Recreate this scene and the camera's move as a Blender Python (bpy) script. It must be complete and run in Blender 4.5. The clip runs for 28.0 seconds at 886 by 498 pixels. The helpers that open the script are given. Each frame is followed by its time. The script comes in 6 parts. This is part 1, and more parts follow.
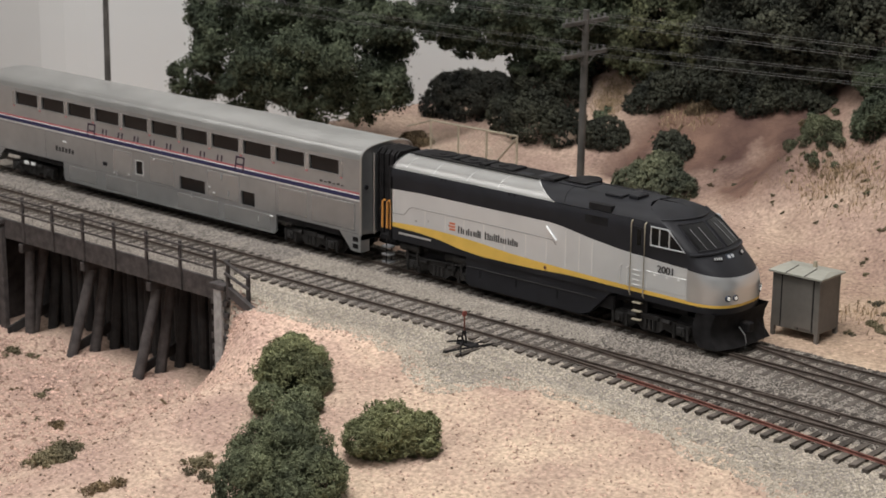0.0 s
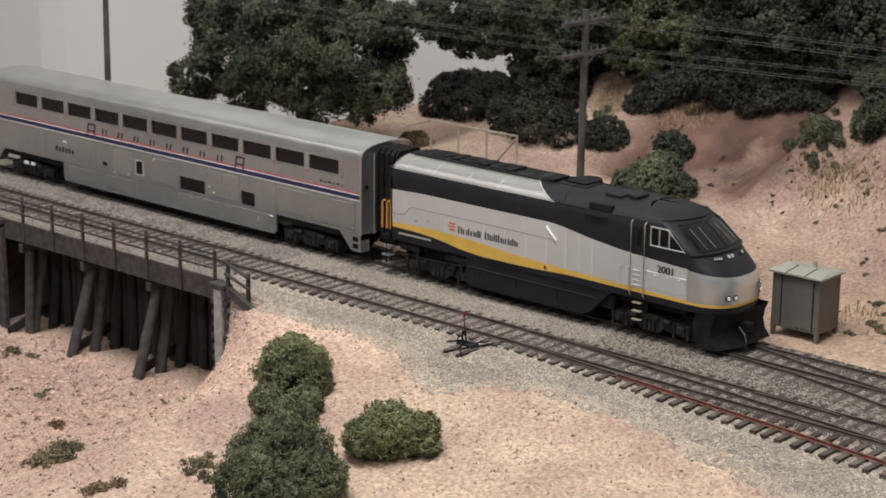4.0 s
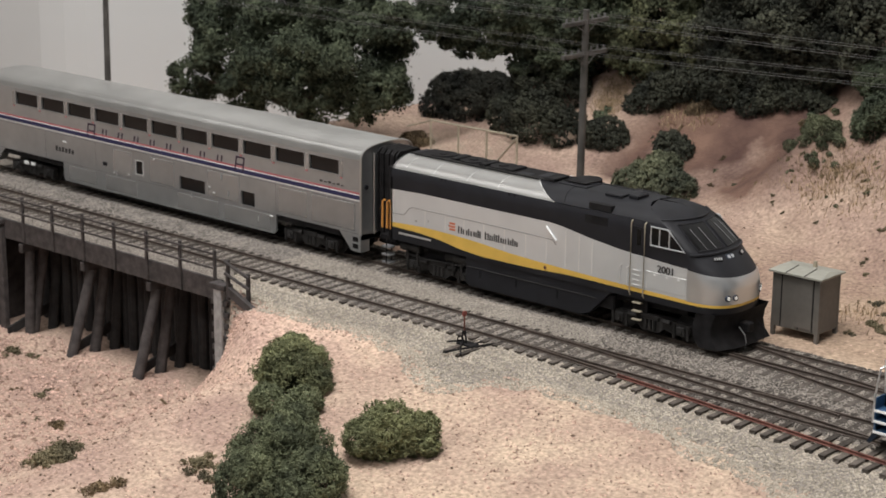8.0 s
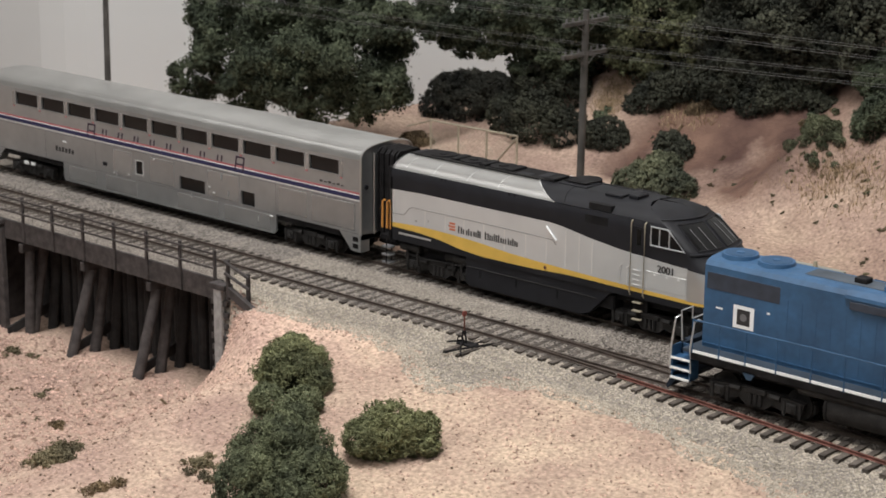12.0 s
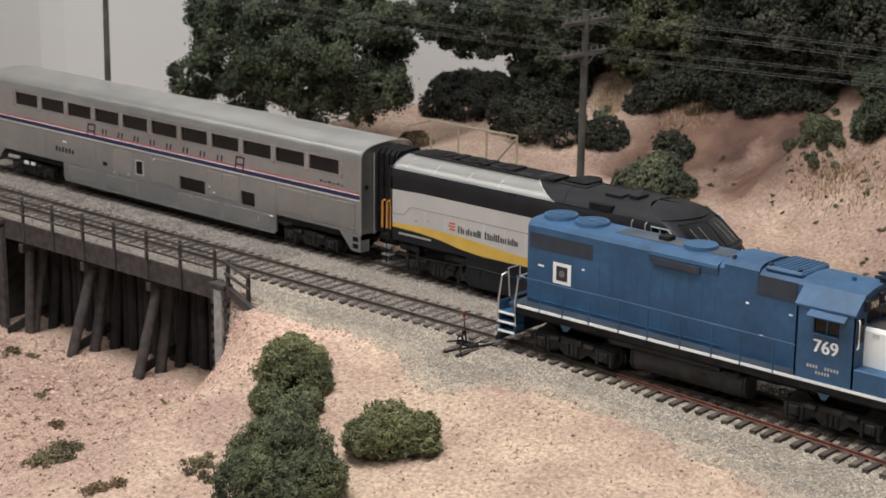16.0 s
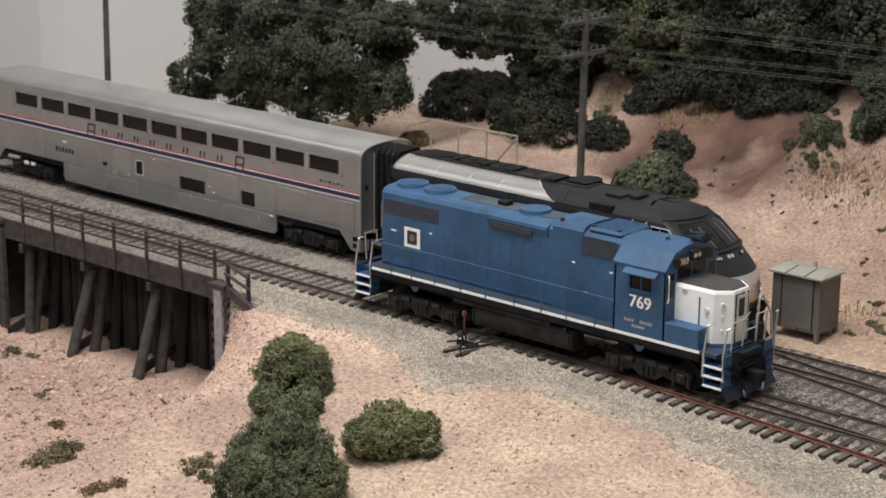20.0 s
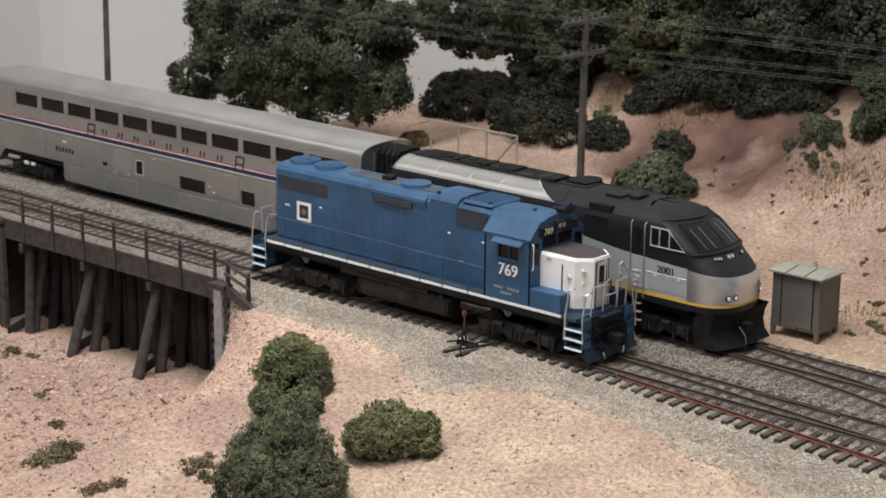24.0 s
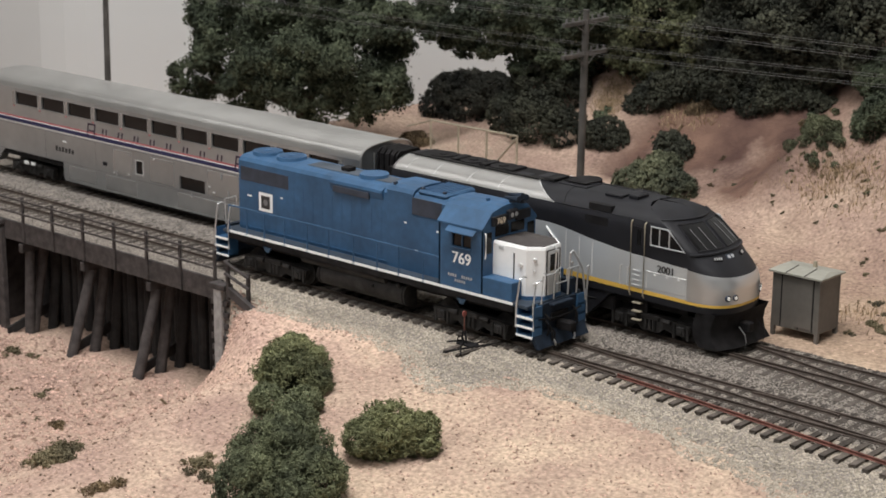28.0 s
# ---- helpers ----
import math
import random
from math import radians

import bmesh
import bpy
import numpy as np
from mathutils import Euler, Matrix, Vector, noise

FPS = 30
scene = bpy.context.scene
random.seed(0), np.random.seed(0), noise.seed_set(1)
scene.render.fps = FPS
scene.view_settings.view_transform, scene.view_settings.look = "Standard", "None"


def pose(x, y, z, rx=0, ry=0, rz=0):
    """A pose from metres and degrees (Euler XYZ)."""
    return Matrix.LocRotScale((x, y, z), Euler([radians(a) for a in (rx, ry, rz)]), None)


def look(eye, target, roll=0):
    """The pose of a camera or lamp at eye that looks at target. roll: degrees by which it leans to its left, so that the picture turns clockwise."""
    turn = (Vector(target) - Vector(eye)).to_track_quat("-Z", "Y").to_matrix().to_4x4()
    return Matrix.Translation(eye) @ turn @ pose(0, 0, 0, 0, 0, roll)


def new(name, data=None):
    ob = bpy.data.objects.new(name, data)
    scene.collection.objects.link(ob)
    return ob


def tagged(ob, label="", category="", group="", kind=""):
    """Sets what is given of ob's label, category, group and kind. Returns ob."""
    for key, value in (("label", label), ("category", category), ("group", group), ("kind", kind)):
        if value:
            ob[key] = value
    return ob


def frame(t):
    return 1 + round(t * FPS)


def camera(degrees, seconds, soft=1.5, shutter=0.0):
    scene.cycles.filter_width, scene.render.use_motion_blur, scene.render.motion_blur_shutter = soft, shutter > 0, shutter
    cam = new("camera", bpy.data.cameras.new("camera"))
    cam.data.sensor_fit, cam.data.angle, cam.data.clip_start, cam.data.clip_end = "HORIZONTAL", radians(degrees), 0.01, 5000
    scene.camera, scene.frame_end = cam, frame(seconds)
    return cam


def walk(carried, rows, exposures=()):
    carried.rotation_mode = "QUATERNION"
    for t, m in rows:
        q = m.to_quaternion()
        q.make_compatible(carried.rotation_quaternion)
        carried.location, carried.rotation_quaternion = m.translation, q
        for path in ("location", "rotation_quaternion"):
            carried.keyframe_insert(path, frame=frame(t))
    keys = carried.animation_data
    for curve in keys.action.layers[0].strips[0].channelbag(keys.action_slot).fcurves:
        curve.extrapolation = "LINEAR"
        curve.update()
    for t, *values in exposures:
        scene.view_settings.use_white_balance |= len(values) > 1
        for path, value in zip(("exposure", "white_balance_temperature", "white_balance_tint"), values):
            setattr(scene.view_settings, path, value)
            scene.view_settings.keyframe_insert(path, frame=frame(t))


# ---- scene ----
cam = camera(25.83, 28.0, soft=1.65)
cam.data.dof.use_dof, cam.data.dof.focus_distance, cam.data.dof.aperture_fstop = True, 0.77, 46.0
CAM_EYE = (0.61563, -0.64994, 0.24722)


def cam_pose(yaw, pitch, roll):
    """Yaw to the right of +y, pitch down, roll clockwise, in degrees."""
    y, p = radians(yaw), radians(pitch)
    way = Vector((math.sin(y) * math.cos(p), math.cos(y) * math.cos(p), -math.sin(p)))
    return look(CAM_EYE, Vector(CAM_EYE) + way, roll)


view = cam_pose(-41.712, 15.182, 0.524)
walk(cam, [(0.0, view), (28.0, view)], exposures=[(0.0, 0.0), (28.0, 0.0)])

# ---- light: the ceiling lamps of the layout room ----
world = bpy.data.worlds.new("room_air")
scene.world = world
world.use_nodes = True
world.node_tree.nodes["Background"].inputs[0].default_value = (0.9, 0.95, 1.0, 1)
world.node_tree.nodes["Background"].inputs[1].default_value = 0.02


def ceiling_lamp(x, y, z, sx, sy, watts, colour):
    data = bpy.data.lights.new("ceiling_lamp", "AREA")
    data.shape, data.size, data.size_y = "RECTANGLE", sx, sy
    data.energy, data.color = watts, colour
    ob = new("ceiling_lamp", data)
    ob.matrix_world = pose(x, y, z)
    return ob


ceiling_lamp(0.15, -0.37, 1.15, 0.8, 0.5, 16.8, (1.0, 0.98, 0.962))
ceiling_lamp(0.18, -1.5, 1.3, 1.2, 0.35, 11.8, (1.0, 0.98, 0.962))
ceiling_lamp(-1.05, -0.45, 1.3, 1.1, 0.4, 2.0, (1.0, 0.98, 0.962))

# ---- materials ----
MM = 0.001


def mat(name, col, rough=0.7, metal=0.0, var=0.15, scale=300.0, bump=0.0, bscale=1200.0, col2=None, spec=0.5, fine=0.0, rnd=0.0, fscale=0.0):
    """A surface with colour variation at two scales and a fine relief. Scales are per metre."""
    m = bpy.data.materials.new(name)
    m.use_nodes = True
    nt = m.node_tree
    b = nt.nodes["Principled BSDF"]
    b.inputs["Roughness"].default_value = rough
    b.inputs["Metallic"].default_value = metal
    b.inputs["Specular IOR Level"].default_value = spec
    tc = nt.nodes.new("ShaderNodeTexCoord")
    geo = nt.nodes.new("ShaderNodeNewGeometry")
    n1 = nt.nodes.new("ShaderNodeTexNoise")
    n1.inputs["Scale"].default_value = scale
    n1.inputs["Detail"].default_value = 6
    nt.links.new(geo.outputs["Position"] if bscale < 0 else tc.outputs["Object"], n1.inputs["Vector"])
    ramp = nt.nodes.new("ShaderNodeValToRGB")
    c2 = col2 or [min(1, c * (1 + var * 1.4)) for c in col]
    c1 = [c * (1 - var) for c in col]
    ramp.color_ramp.elements[0].position, ramp.color_ramp.elements[1].position = 0.32, 0.68
    ramp.color_ramp.elements[0].color = (*c1, 1)
    ramp.color_ramp.elements[1].color = (*c2, 1)
    nt.links.new(n1.outputs["Fac"], ramp.inputs["Fac"])
    out = ramp.outputs["Color"]
    if fine:
        n2 = nt.nodes.new("ShaderNodeTexNoise")
        n2.inputs["Scale"].default_value = fscale or scale * 7
        n2.inputs["Detail"].default_value = 3
        nt.links.new(tc.outputs["Object"], n2.inputs["Vector"])
        mr = nt.nodes.new("ShaderNodeMapRange")
        mr.inputs[1].default_value, mr.inputs[2].default_value = 0.25, 0.75
        mr.inputs[3].default_value, mr.inputs[4].default_value = 1 - fine, 1 + fine
        nt.links.new(n2.outputs["Fac"], mr.inputs[0])
        mx = nt.nodes.new("ShaderNodeVectorMath")
        mx.operation = "SCALE"
        nt.links.new(out, mx.inputs[0])
        nt.links.new(mr.outputs[0], mx.inputs["Scale"])
        out = mx.outputs[0]
    if rnd:
        src = nt.nodes.new("ShaderNodeObjectInfo").outputs["Random"] if rnd > 0 else geo.outputs["Random Per Island"]
        mr = nt.nodes.new("ShaderNodeMapRange")
        mr.inputs[3].default_value, mr.inputs[4].default_value = 1 - abs(rnd), 1 + abs(rnd)
        nt.links.new(src, mr.inputs[0])
        mx = nt.nodes.new("ShaderNodeVectorMath")
        mx.operation = "SCALE"
        nt.links.new(out, mx.inputs[0])
        nt.links.new(mr.outputs[0], mx.inputs["Scale"])
        out = mx.outputs[0]
    nt.links.new(out, b.inputs["Base Color"])
    if bump:
        n3 = nt.nodes.new("ShaderNodeTexNoise")
        n3.inputs["Scale"].default_value = abs(bscale)
        n3.inputs["Detail"].default_value = 5
        nt.links.new(tc.outputs["Object"], n3.inputs["Vector"])
        bp = nt.nodes.new("ShaderNodeBump")
        bp.inputs["Strength"].default_value = 0.9
        bp.inputs["Distance"].default_value = bump * MM
        nt.links.new(n3.outputs["Fac"], bp.inputs["Height"])
        nt.links.new(bp.outputs["Normal"], b.inputs["Normal"])
    return m


M_SAND = mat("sand", (0.46, 0.318, 0.264), 0.95, var=0.22, scale=28, bump=1.05, bscale=520, col2=(0.515, 0.385, 0.30), spec=0.1, fine=0.38, fscale=560)


def add_ground_tones(m):
    """Redder hill soil, darkened for shade under the trees, with an uneven border."""
    nt = m.node_tree
    b = nt.nodes["Principled BSDF"]
    src = b.inputs["Base Color"].links[0].from_socket
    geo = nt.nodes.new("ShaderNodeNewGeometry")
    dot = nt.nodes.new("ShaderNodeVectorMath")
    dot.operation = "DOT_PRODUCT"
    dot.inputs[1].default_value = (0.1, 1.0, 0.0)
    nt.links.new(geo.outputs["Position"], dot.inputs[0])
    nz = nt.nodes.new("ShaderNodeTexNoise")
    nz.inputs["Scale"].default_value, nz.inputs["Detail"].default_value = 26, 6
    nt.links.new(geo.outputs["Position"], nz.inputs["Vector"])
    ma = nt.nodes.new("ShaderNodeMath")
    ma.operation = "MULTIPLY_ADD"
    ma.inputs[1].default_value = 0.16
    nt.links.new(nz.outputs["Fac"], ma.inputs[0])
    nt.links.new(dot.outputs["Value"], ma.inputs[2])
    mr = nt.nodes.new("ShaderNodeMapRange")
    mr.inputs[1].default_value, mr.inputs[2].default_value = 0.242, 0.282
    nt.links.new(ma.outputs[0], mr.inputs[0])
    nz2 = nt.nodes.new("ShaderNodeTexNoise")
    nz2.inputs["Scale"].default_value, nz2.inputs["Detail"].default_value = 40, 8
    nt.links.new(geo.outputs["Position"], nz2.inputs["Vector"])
    # the ramp's dark end also paints in the shade under the hilltop trees
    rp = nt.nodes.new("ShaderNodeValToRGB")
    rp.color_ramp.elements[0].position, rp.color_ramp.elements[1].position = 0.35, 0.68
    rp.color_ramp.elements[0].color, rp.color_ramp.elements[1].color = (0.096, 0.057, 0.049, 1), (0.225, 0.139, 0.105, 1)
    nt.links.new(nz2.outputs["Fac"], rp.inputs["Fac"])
    # tan sand away from the gully
    tan = nt.nodes.new("ShaderNodeVectorMath")
    tan.operation = "DOT_PRODUCT"
    tan.inputs[1].default_value = (1.0, -0.25, 0.0)
    nt.links.new(geo.outputs["Position"], tan.inputs[0])
    ma2 = nt.nodes.new("ShaderNodeMath")
    ma2.operation = "MULTIPLY_ADD"
    ma2.inputs[1].default_value = 0.2
    nt.links.new(nz.outputs["Fac"], ma2.inputs[0])
    nt.links.new(tan.outputs["Value"], ma2.inputs[2])
    mr2 = nt.nodes.new("ShaderNodeMapRange")
    mr2.inputs[1].default_value, mr2.inputs[2].default_value = 0.17, 0.32
    nt.links.new(ma2.outputs[0], mr2.inputs[0])
    mt = nt.nodes.new("ShaderNodeMix")
    mt.data_type, mt.blend_type = "RGBA", "MULTIPLY"
    nt.links.new(mr2.outputs[0], mt.inputs["Factor"])
    nt.links.new(src, mt.inputs["A"])
    mt.inputs["B"].default_value = (1.07, 1.105, 1.065, 1)
    src = mt.outputs["Result"]
    # sand made paler round the abutment, with an uneven edge
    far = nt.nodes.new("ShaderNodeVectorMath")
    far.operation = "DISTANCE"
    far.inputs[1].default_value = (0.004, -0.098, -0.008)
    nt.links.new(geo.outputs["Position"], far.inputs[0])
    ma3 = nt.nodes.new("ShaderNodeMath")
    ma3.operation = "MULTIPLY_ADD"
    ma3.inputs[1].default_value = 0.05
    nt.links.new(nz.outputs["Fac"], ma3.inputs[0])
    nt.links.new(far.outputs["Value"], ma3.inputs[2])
    paler_sand = nt.nodes.new("ShaderNodeMapRange")
    paler_sand.inputs[1].default_value, paler_sand.inputs[2].default_value = 0.120, 0.065
    nt.links.new(ma3.outputs[0], paler_sand.inputs[0])
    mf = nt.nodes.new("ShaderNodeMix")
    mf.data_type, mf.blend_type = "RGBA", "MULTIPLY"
    nt.links.new(paler_sand.outputs[0], mf.inputs["Factor"])
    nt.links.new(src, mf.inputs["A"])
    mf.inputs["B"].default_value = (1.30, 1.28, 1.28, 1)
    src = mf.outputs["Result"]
    # a band of darker ground between the track and the foot of the hill
    sep = nt.nodes.new("ShaderNodeSeparateXYZ")
    nt.links.new(geo.outputs["Position"], sep.inputs[0])
    band = nt.nodes.new("ShaderNodeMapRange")
    band.inputs[1].default_value, band.inputs[2].default_value = 0.16, 0.10
    nt.links.new(sep.outputs["Y"], band.inputs[0])
    back = nt.nodes.new("ShaderNodeMapRange")
    back.inputs[1].default_value, back.inputs[2].default_value = 0.0, 0.04
    nt.links.new(sep.outputs["Y"], back.inputs[0])
    ground_band = nt.nodes.new("ShaderNodeMath")
    ground_band.operation = "MULTIPLY"
    nt.links.new(band.outputs[0], ground_band.inputs[0])
    nt.links.new(back.outputs[0], ground_band.inputs[1])
    md = nt.nodes.new("ShaderNodeMix")
    md.data_type, md.blend_type = "RGBA", "MULTIPLY"
    nt.links.new(ground_band.outputs[0], md.inputs["Factor"])
    nt.links.new(src, md.inputs["A"])
    md.inputs["B"].default_value = (0.82, 0.80, 0.77, 1)
    src = md.outputs["Result"]
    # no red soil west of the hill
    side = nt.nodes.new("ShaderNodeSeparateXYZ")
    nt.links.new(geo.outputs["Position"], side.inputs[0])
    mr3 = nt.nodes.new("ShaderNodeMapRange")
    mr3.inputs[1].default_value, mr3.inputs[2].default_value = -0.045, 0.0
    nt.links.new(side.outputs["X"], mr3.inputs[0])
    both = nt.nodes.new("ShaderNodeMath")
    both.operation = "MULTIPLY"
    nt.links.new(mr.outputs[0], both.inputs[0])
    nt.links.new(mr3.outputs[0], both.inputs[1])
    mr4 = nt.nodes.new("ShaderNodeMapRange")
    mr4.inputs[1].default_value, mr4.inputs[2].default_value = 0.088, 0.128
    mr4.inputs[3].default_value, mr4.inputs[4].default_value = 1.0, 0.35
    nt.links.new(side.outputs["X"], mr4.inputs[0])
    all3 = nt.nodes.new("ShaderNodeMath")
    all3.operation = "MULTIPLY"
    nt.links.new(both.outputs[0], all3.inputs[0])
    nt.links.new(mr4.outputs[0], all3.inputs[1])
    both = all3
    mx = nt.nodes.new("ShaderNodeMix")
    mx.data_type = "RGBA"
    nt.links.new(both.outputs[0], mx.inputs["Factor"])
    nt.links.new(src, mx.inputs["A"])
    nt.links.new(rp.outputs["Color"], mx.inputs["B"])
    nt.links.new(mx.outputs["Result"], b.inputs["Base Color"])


add_ground_tones(M_SAND)
M_BALLAST = mat("ballast", (0.245, 0.218, 0.19), 0.95, var=0.3, scale=700, bump=0.8, bscale=900, spec=0.15, fine=0.2)
M_STONE = mat("stone", (0.39, 0.347, 0.288), 0.95, var=0.15, scale=60, spec=0.15, rnd=-0.36)
M_PEBBLE = mat("pebble", (0.46, 0.325, 0.265), 0.95, var=0.2, scale=60, spec=0.1, rnd=-0.4)
M_TIE = mat("tie_wood", (0.078, 0.066, 0.057), 0.9, var=0.35, scale=400, bump=0.15, bscale=1500, spec=0.2, rnd=0.35)
M_RAIL = mat("rail_steel", (0.075, 0.058, 0.048), 0.6, 0.15, var=0.3, scale=200)
M_RUST = mat("rusty_rail", (0.14, 0.055, 0.041), 0.75, 0.1, var=0.35, scale=200)
# the trestle timber again, with the shade under the deck in its colour
M_TIMBER_SHADE = mat("shaded_timber", (0.022, 0.020, 0.020), 0.9, var=0.3, scale=250, bump=0.2, bscale=900, fine=0.2)
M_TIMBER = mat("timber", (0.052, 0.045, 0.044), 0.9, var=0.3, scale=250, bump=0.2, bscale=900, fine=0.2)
M_GREYWOOD = mat("grey_wood", (0.30, 0.295, 0.29), 0.9, var=0.2, scale=300, bump=0.15, fine=0.15)
M_WALL = mat("wall_paint", (0.60, 0.61, 0.61), 0.9, var=0.03, scale=2, spec=0.2)
M_ROOM = mat("room_paint", (0.78, 0.78, 0.77), 0.9, var=0.04, scale=2, spec=0.2)
M_STEEL = mat("stainless", (0.375, 0.388, 0.395), 0.28, 0.7, var=0.09, scale=26, fine=0.06, bump=0.05, bscale=40)
M_STEEL2 = mat("panel_stainless", (0.395, 0.405, 0.408), 0.27, 0.71, var=0.1, scale=30, fine=0.06, rnd=0.06)
M_ROOFSTEEL = mat("roof_steel", (0.54, 0.535, 0.52), 0.33, 0.85, var=0.08, scale=40)
M_SILVER = mat("silver_paint", (0.66, 0.68, 0.69), 0.31, 0.52, var=0.04, scale=60)
M_SEAM = mat("pale_seam", (0.74, 0.74, 0.73), 0.4, 0.3, var=0.04)
M_SEAMDARK = mat("dark_seam", (0.20, 0.20, 0.205), 0.5, 0.3, var=0.1)
M_NOSE = mat("nose_silver", (0.58, 0.59, 0.60), 0.30, 0.82, var=0.05, scale=60)
M_BLACK = mat("black_paint", (0.0115, 0.0118, 0.0148), 0.52, var=0.25, scale=90, spec=0.3)
M_UNDER = mat("underframe_black", (0.0125, 0.0118, 0.0125), 0.7, var=0.4, scale=250, spec=0.15)
M_TRUCK = mat("weathered_truck", (0.0215, 0.0202, 0.0198), 0.58, var=0.4, scale=220, spec=0.25, fine=0.3)
M_YELLOW = mat("yellow_paint", (0.66, 0.42, 0.085), 0.5, var=0.08, scale=100)
M_ORANGE = mat("orange_paint", (0.50, 0.22, 0.05), 0.5, var=0.12, scale=100)
M_GLASS = mat("dark_glass", (0.007, 0.007, 0.0075), 0.14, var=0.1, scale=60, spec=0.25)
M_PINK = mat("red_stripe", (0.42, 0.15, 0.16), 0.5, var=0.05)
M_NAVY = mat("blue_stripe", (0.022, 0.022, 0.075), 0.5, var=0.05)
M_NAVYMARK = mat("violet_marking", (0.035, 0.02, 0.04), 0.6, var=0.1)
M_WHITE = mat("white_paint", (0.86, 0.87, 0.87), 0.5, var=0.05, scale=100)
M_BLUE = mat("blue_paint", (0.030, 0.088, 0.180), 0.52, var=0.2, scale=45, fine=0.14)
M_BLUEDARK = mat("blue_grille", (0.030, 0.038, 0.056), 0.6, var=0.2, scale=200)
M_DARKMARK = mat("dark_marking", (0.03, 0.028, 0.028), 0.6, var=0.1)
M_CHROME = mat("grab_iron_metal", (0.55, 0.56, 0.57), 0.3, 0.6, var=0.05)
M_SHED = mat("shed_metal", (0.120, 0.111, 0.100), 0.65, var=0.12, scale=60, fine=0.08)
M_SHEDROOF = mat("shed_roof", (0.29, 0.285, 0.245), 0.6, var=0.12, scale=60, fine=0.08)
M_FENCE = mat("fence_metal", (0.33, 0.29, 0.22), 0.7, var=0.1)
M_POLE = mat("pole_wood", (0.075, 0.07, 0.064), 0.85, var=0.25, scale=150)
M_WIRE = mat("wire_thread", (0.11, 0.107, 0.105), 0.7, var=0.05)
M_BARK = mat("bark", (0.05, 0.038, 0.03), 0.95, var=0.3, scale=150, bump=0.4, bscale=500)
M_DRY = mat("dry_grass", (0.34, 0.255, 0.165), 0.95, var=0.2, scale=100, spec=0.1, rnd=-0.35)


def leaf_mat(name, col):
    warm = (min(1, col[0] * 1.5), min(1, col[1] * 1.42), col[2] * 1.2)
    return mat(name, col, 0.95, var=0.5, scale=48, spec=0.06, rnd=-0.38, col2=warm, fine=0.3, fscale=260)


M_LEAF = leaf_mat("oak_leaves", (0.074, 0.091, 0.069))
M_LEAF2 = leaf_mat("light_leaves", (0.112, 0.124, 0.080))
M_LEAFDARK = leaf_mat("dark_leaves", (0.052, 0.057, 0.050))
M_LEAFDARK2 = leaf_mat("shaded_leaves", (0.048, 0.052, 0.045))
M_HEDGE = leaf_mat("hedge_leaves", (0.036, 0.038, 0.037))
M_SAGE = leaf_mat("sage_leaves", (0.118, 0.132, 0.100))
M_SAGEDARK = leaf_mat("slope_leaves", (0.105, 0.118, 0.085))
M_TUFT = leaf_mat("olive_foam", (0.165, 0.148, 0.108))
M_DEBRIS = mat("debris", (0.15, 0.105, 0.078), 0.95, var=0.3, scale=90, spec=0.1, rnd=-0.5)
M_BROWNBUSH = leaf_mat("dry_brush", (0.16, 0.125, 0.09))
M_BUSH = leaf_mat("bush_leaves", (0.175, 0.192, 0.118))
M_BUSHDARK = leaf_mat("dark_bush_leaves", (0.135, 0.155, 0.105))
M_GRIME = mat("grimy_stone", (0.128, 0.114, 0.103), 0.95, var=0.25, scale=60, spec=0.1, rnd=-0.28)
M_DIRT = mat("brown_dirt", (0.20, 0.135, 0.105), 0.95, var=0.25, scale=90, spec=0.1, rnd=-0.35)
M_CLOD = mat("sand_clod", (0.47, 0.328, 0.272), 0.95, var=0.25, scale=90, spec=0.1, rnd=-0.3)
M_DECKSTONE = mat("deck_stone", (0.185, 0.168, 0.155), 0.95, var=0.2, scale=60, spec=0.15, rnd=-0.34)
M_MIDSTONE = mat("middle_stone", (0.30, 0.27, 0.234), 0.95, var=0.15, scale=60, spec=0.15, rnd=-0.34)
M_DECKEDGE = mat("deck_edge_stone", (0.200, 0.178, 0.158), 0.95, var=0.2, scale=60, spec=0.15, rnd=-0.4)

# ---- mesh helpers, in millimetres ----


def P(x, y, z, rx=0, ry=0, rz=0):
    return pose(x * MM, y * MM, z * MM, rx, ry, rz)


def mesh_of(name, bm, material, smooth=False):
    me = bpy.data.meshes.new(name)
    for v in bm.verts:
        v.co *= MM
    bmesh.ops.recalc_face_normals(bm, faces=bm.faces)
    bm.to_mesh(me)
    bm.free()
    me.materials.append(material)
    if smooth:
        me.polygons.foreach_set("use_smooth", [True] * len(me.polygons))
        me.set_sharp_from_angle(angle=radians(38))
    return me


def part(name, bm, material, parent, label="", smooth=False):
    ob = new(name, mesh_of(name, bm, material, smooth))
    ob.parent = parent
    if label:
        ob["label"] = label
    return ob


def thing(name, m, label, category, group="", kind=""):
    ob = new(name)
    ob.empty_display_size = 0.01
    ob.matrix_basis = m
    return tagged(ob, label, category, group, kind)


def solo(name, bm, material, label, category="", group="", kind="", smooth=False, m=None):
    ob = new(name, mesh_of(name, bm, material, smooth))
    if m is not None:
        ob.matrix_basis = m
    return tagged(ob, label, category, group, kind)


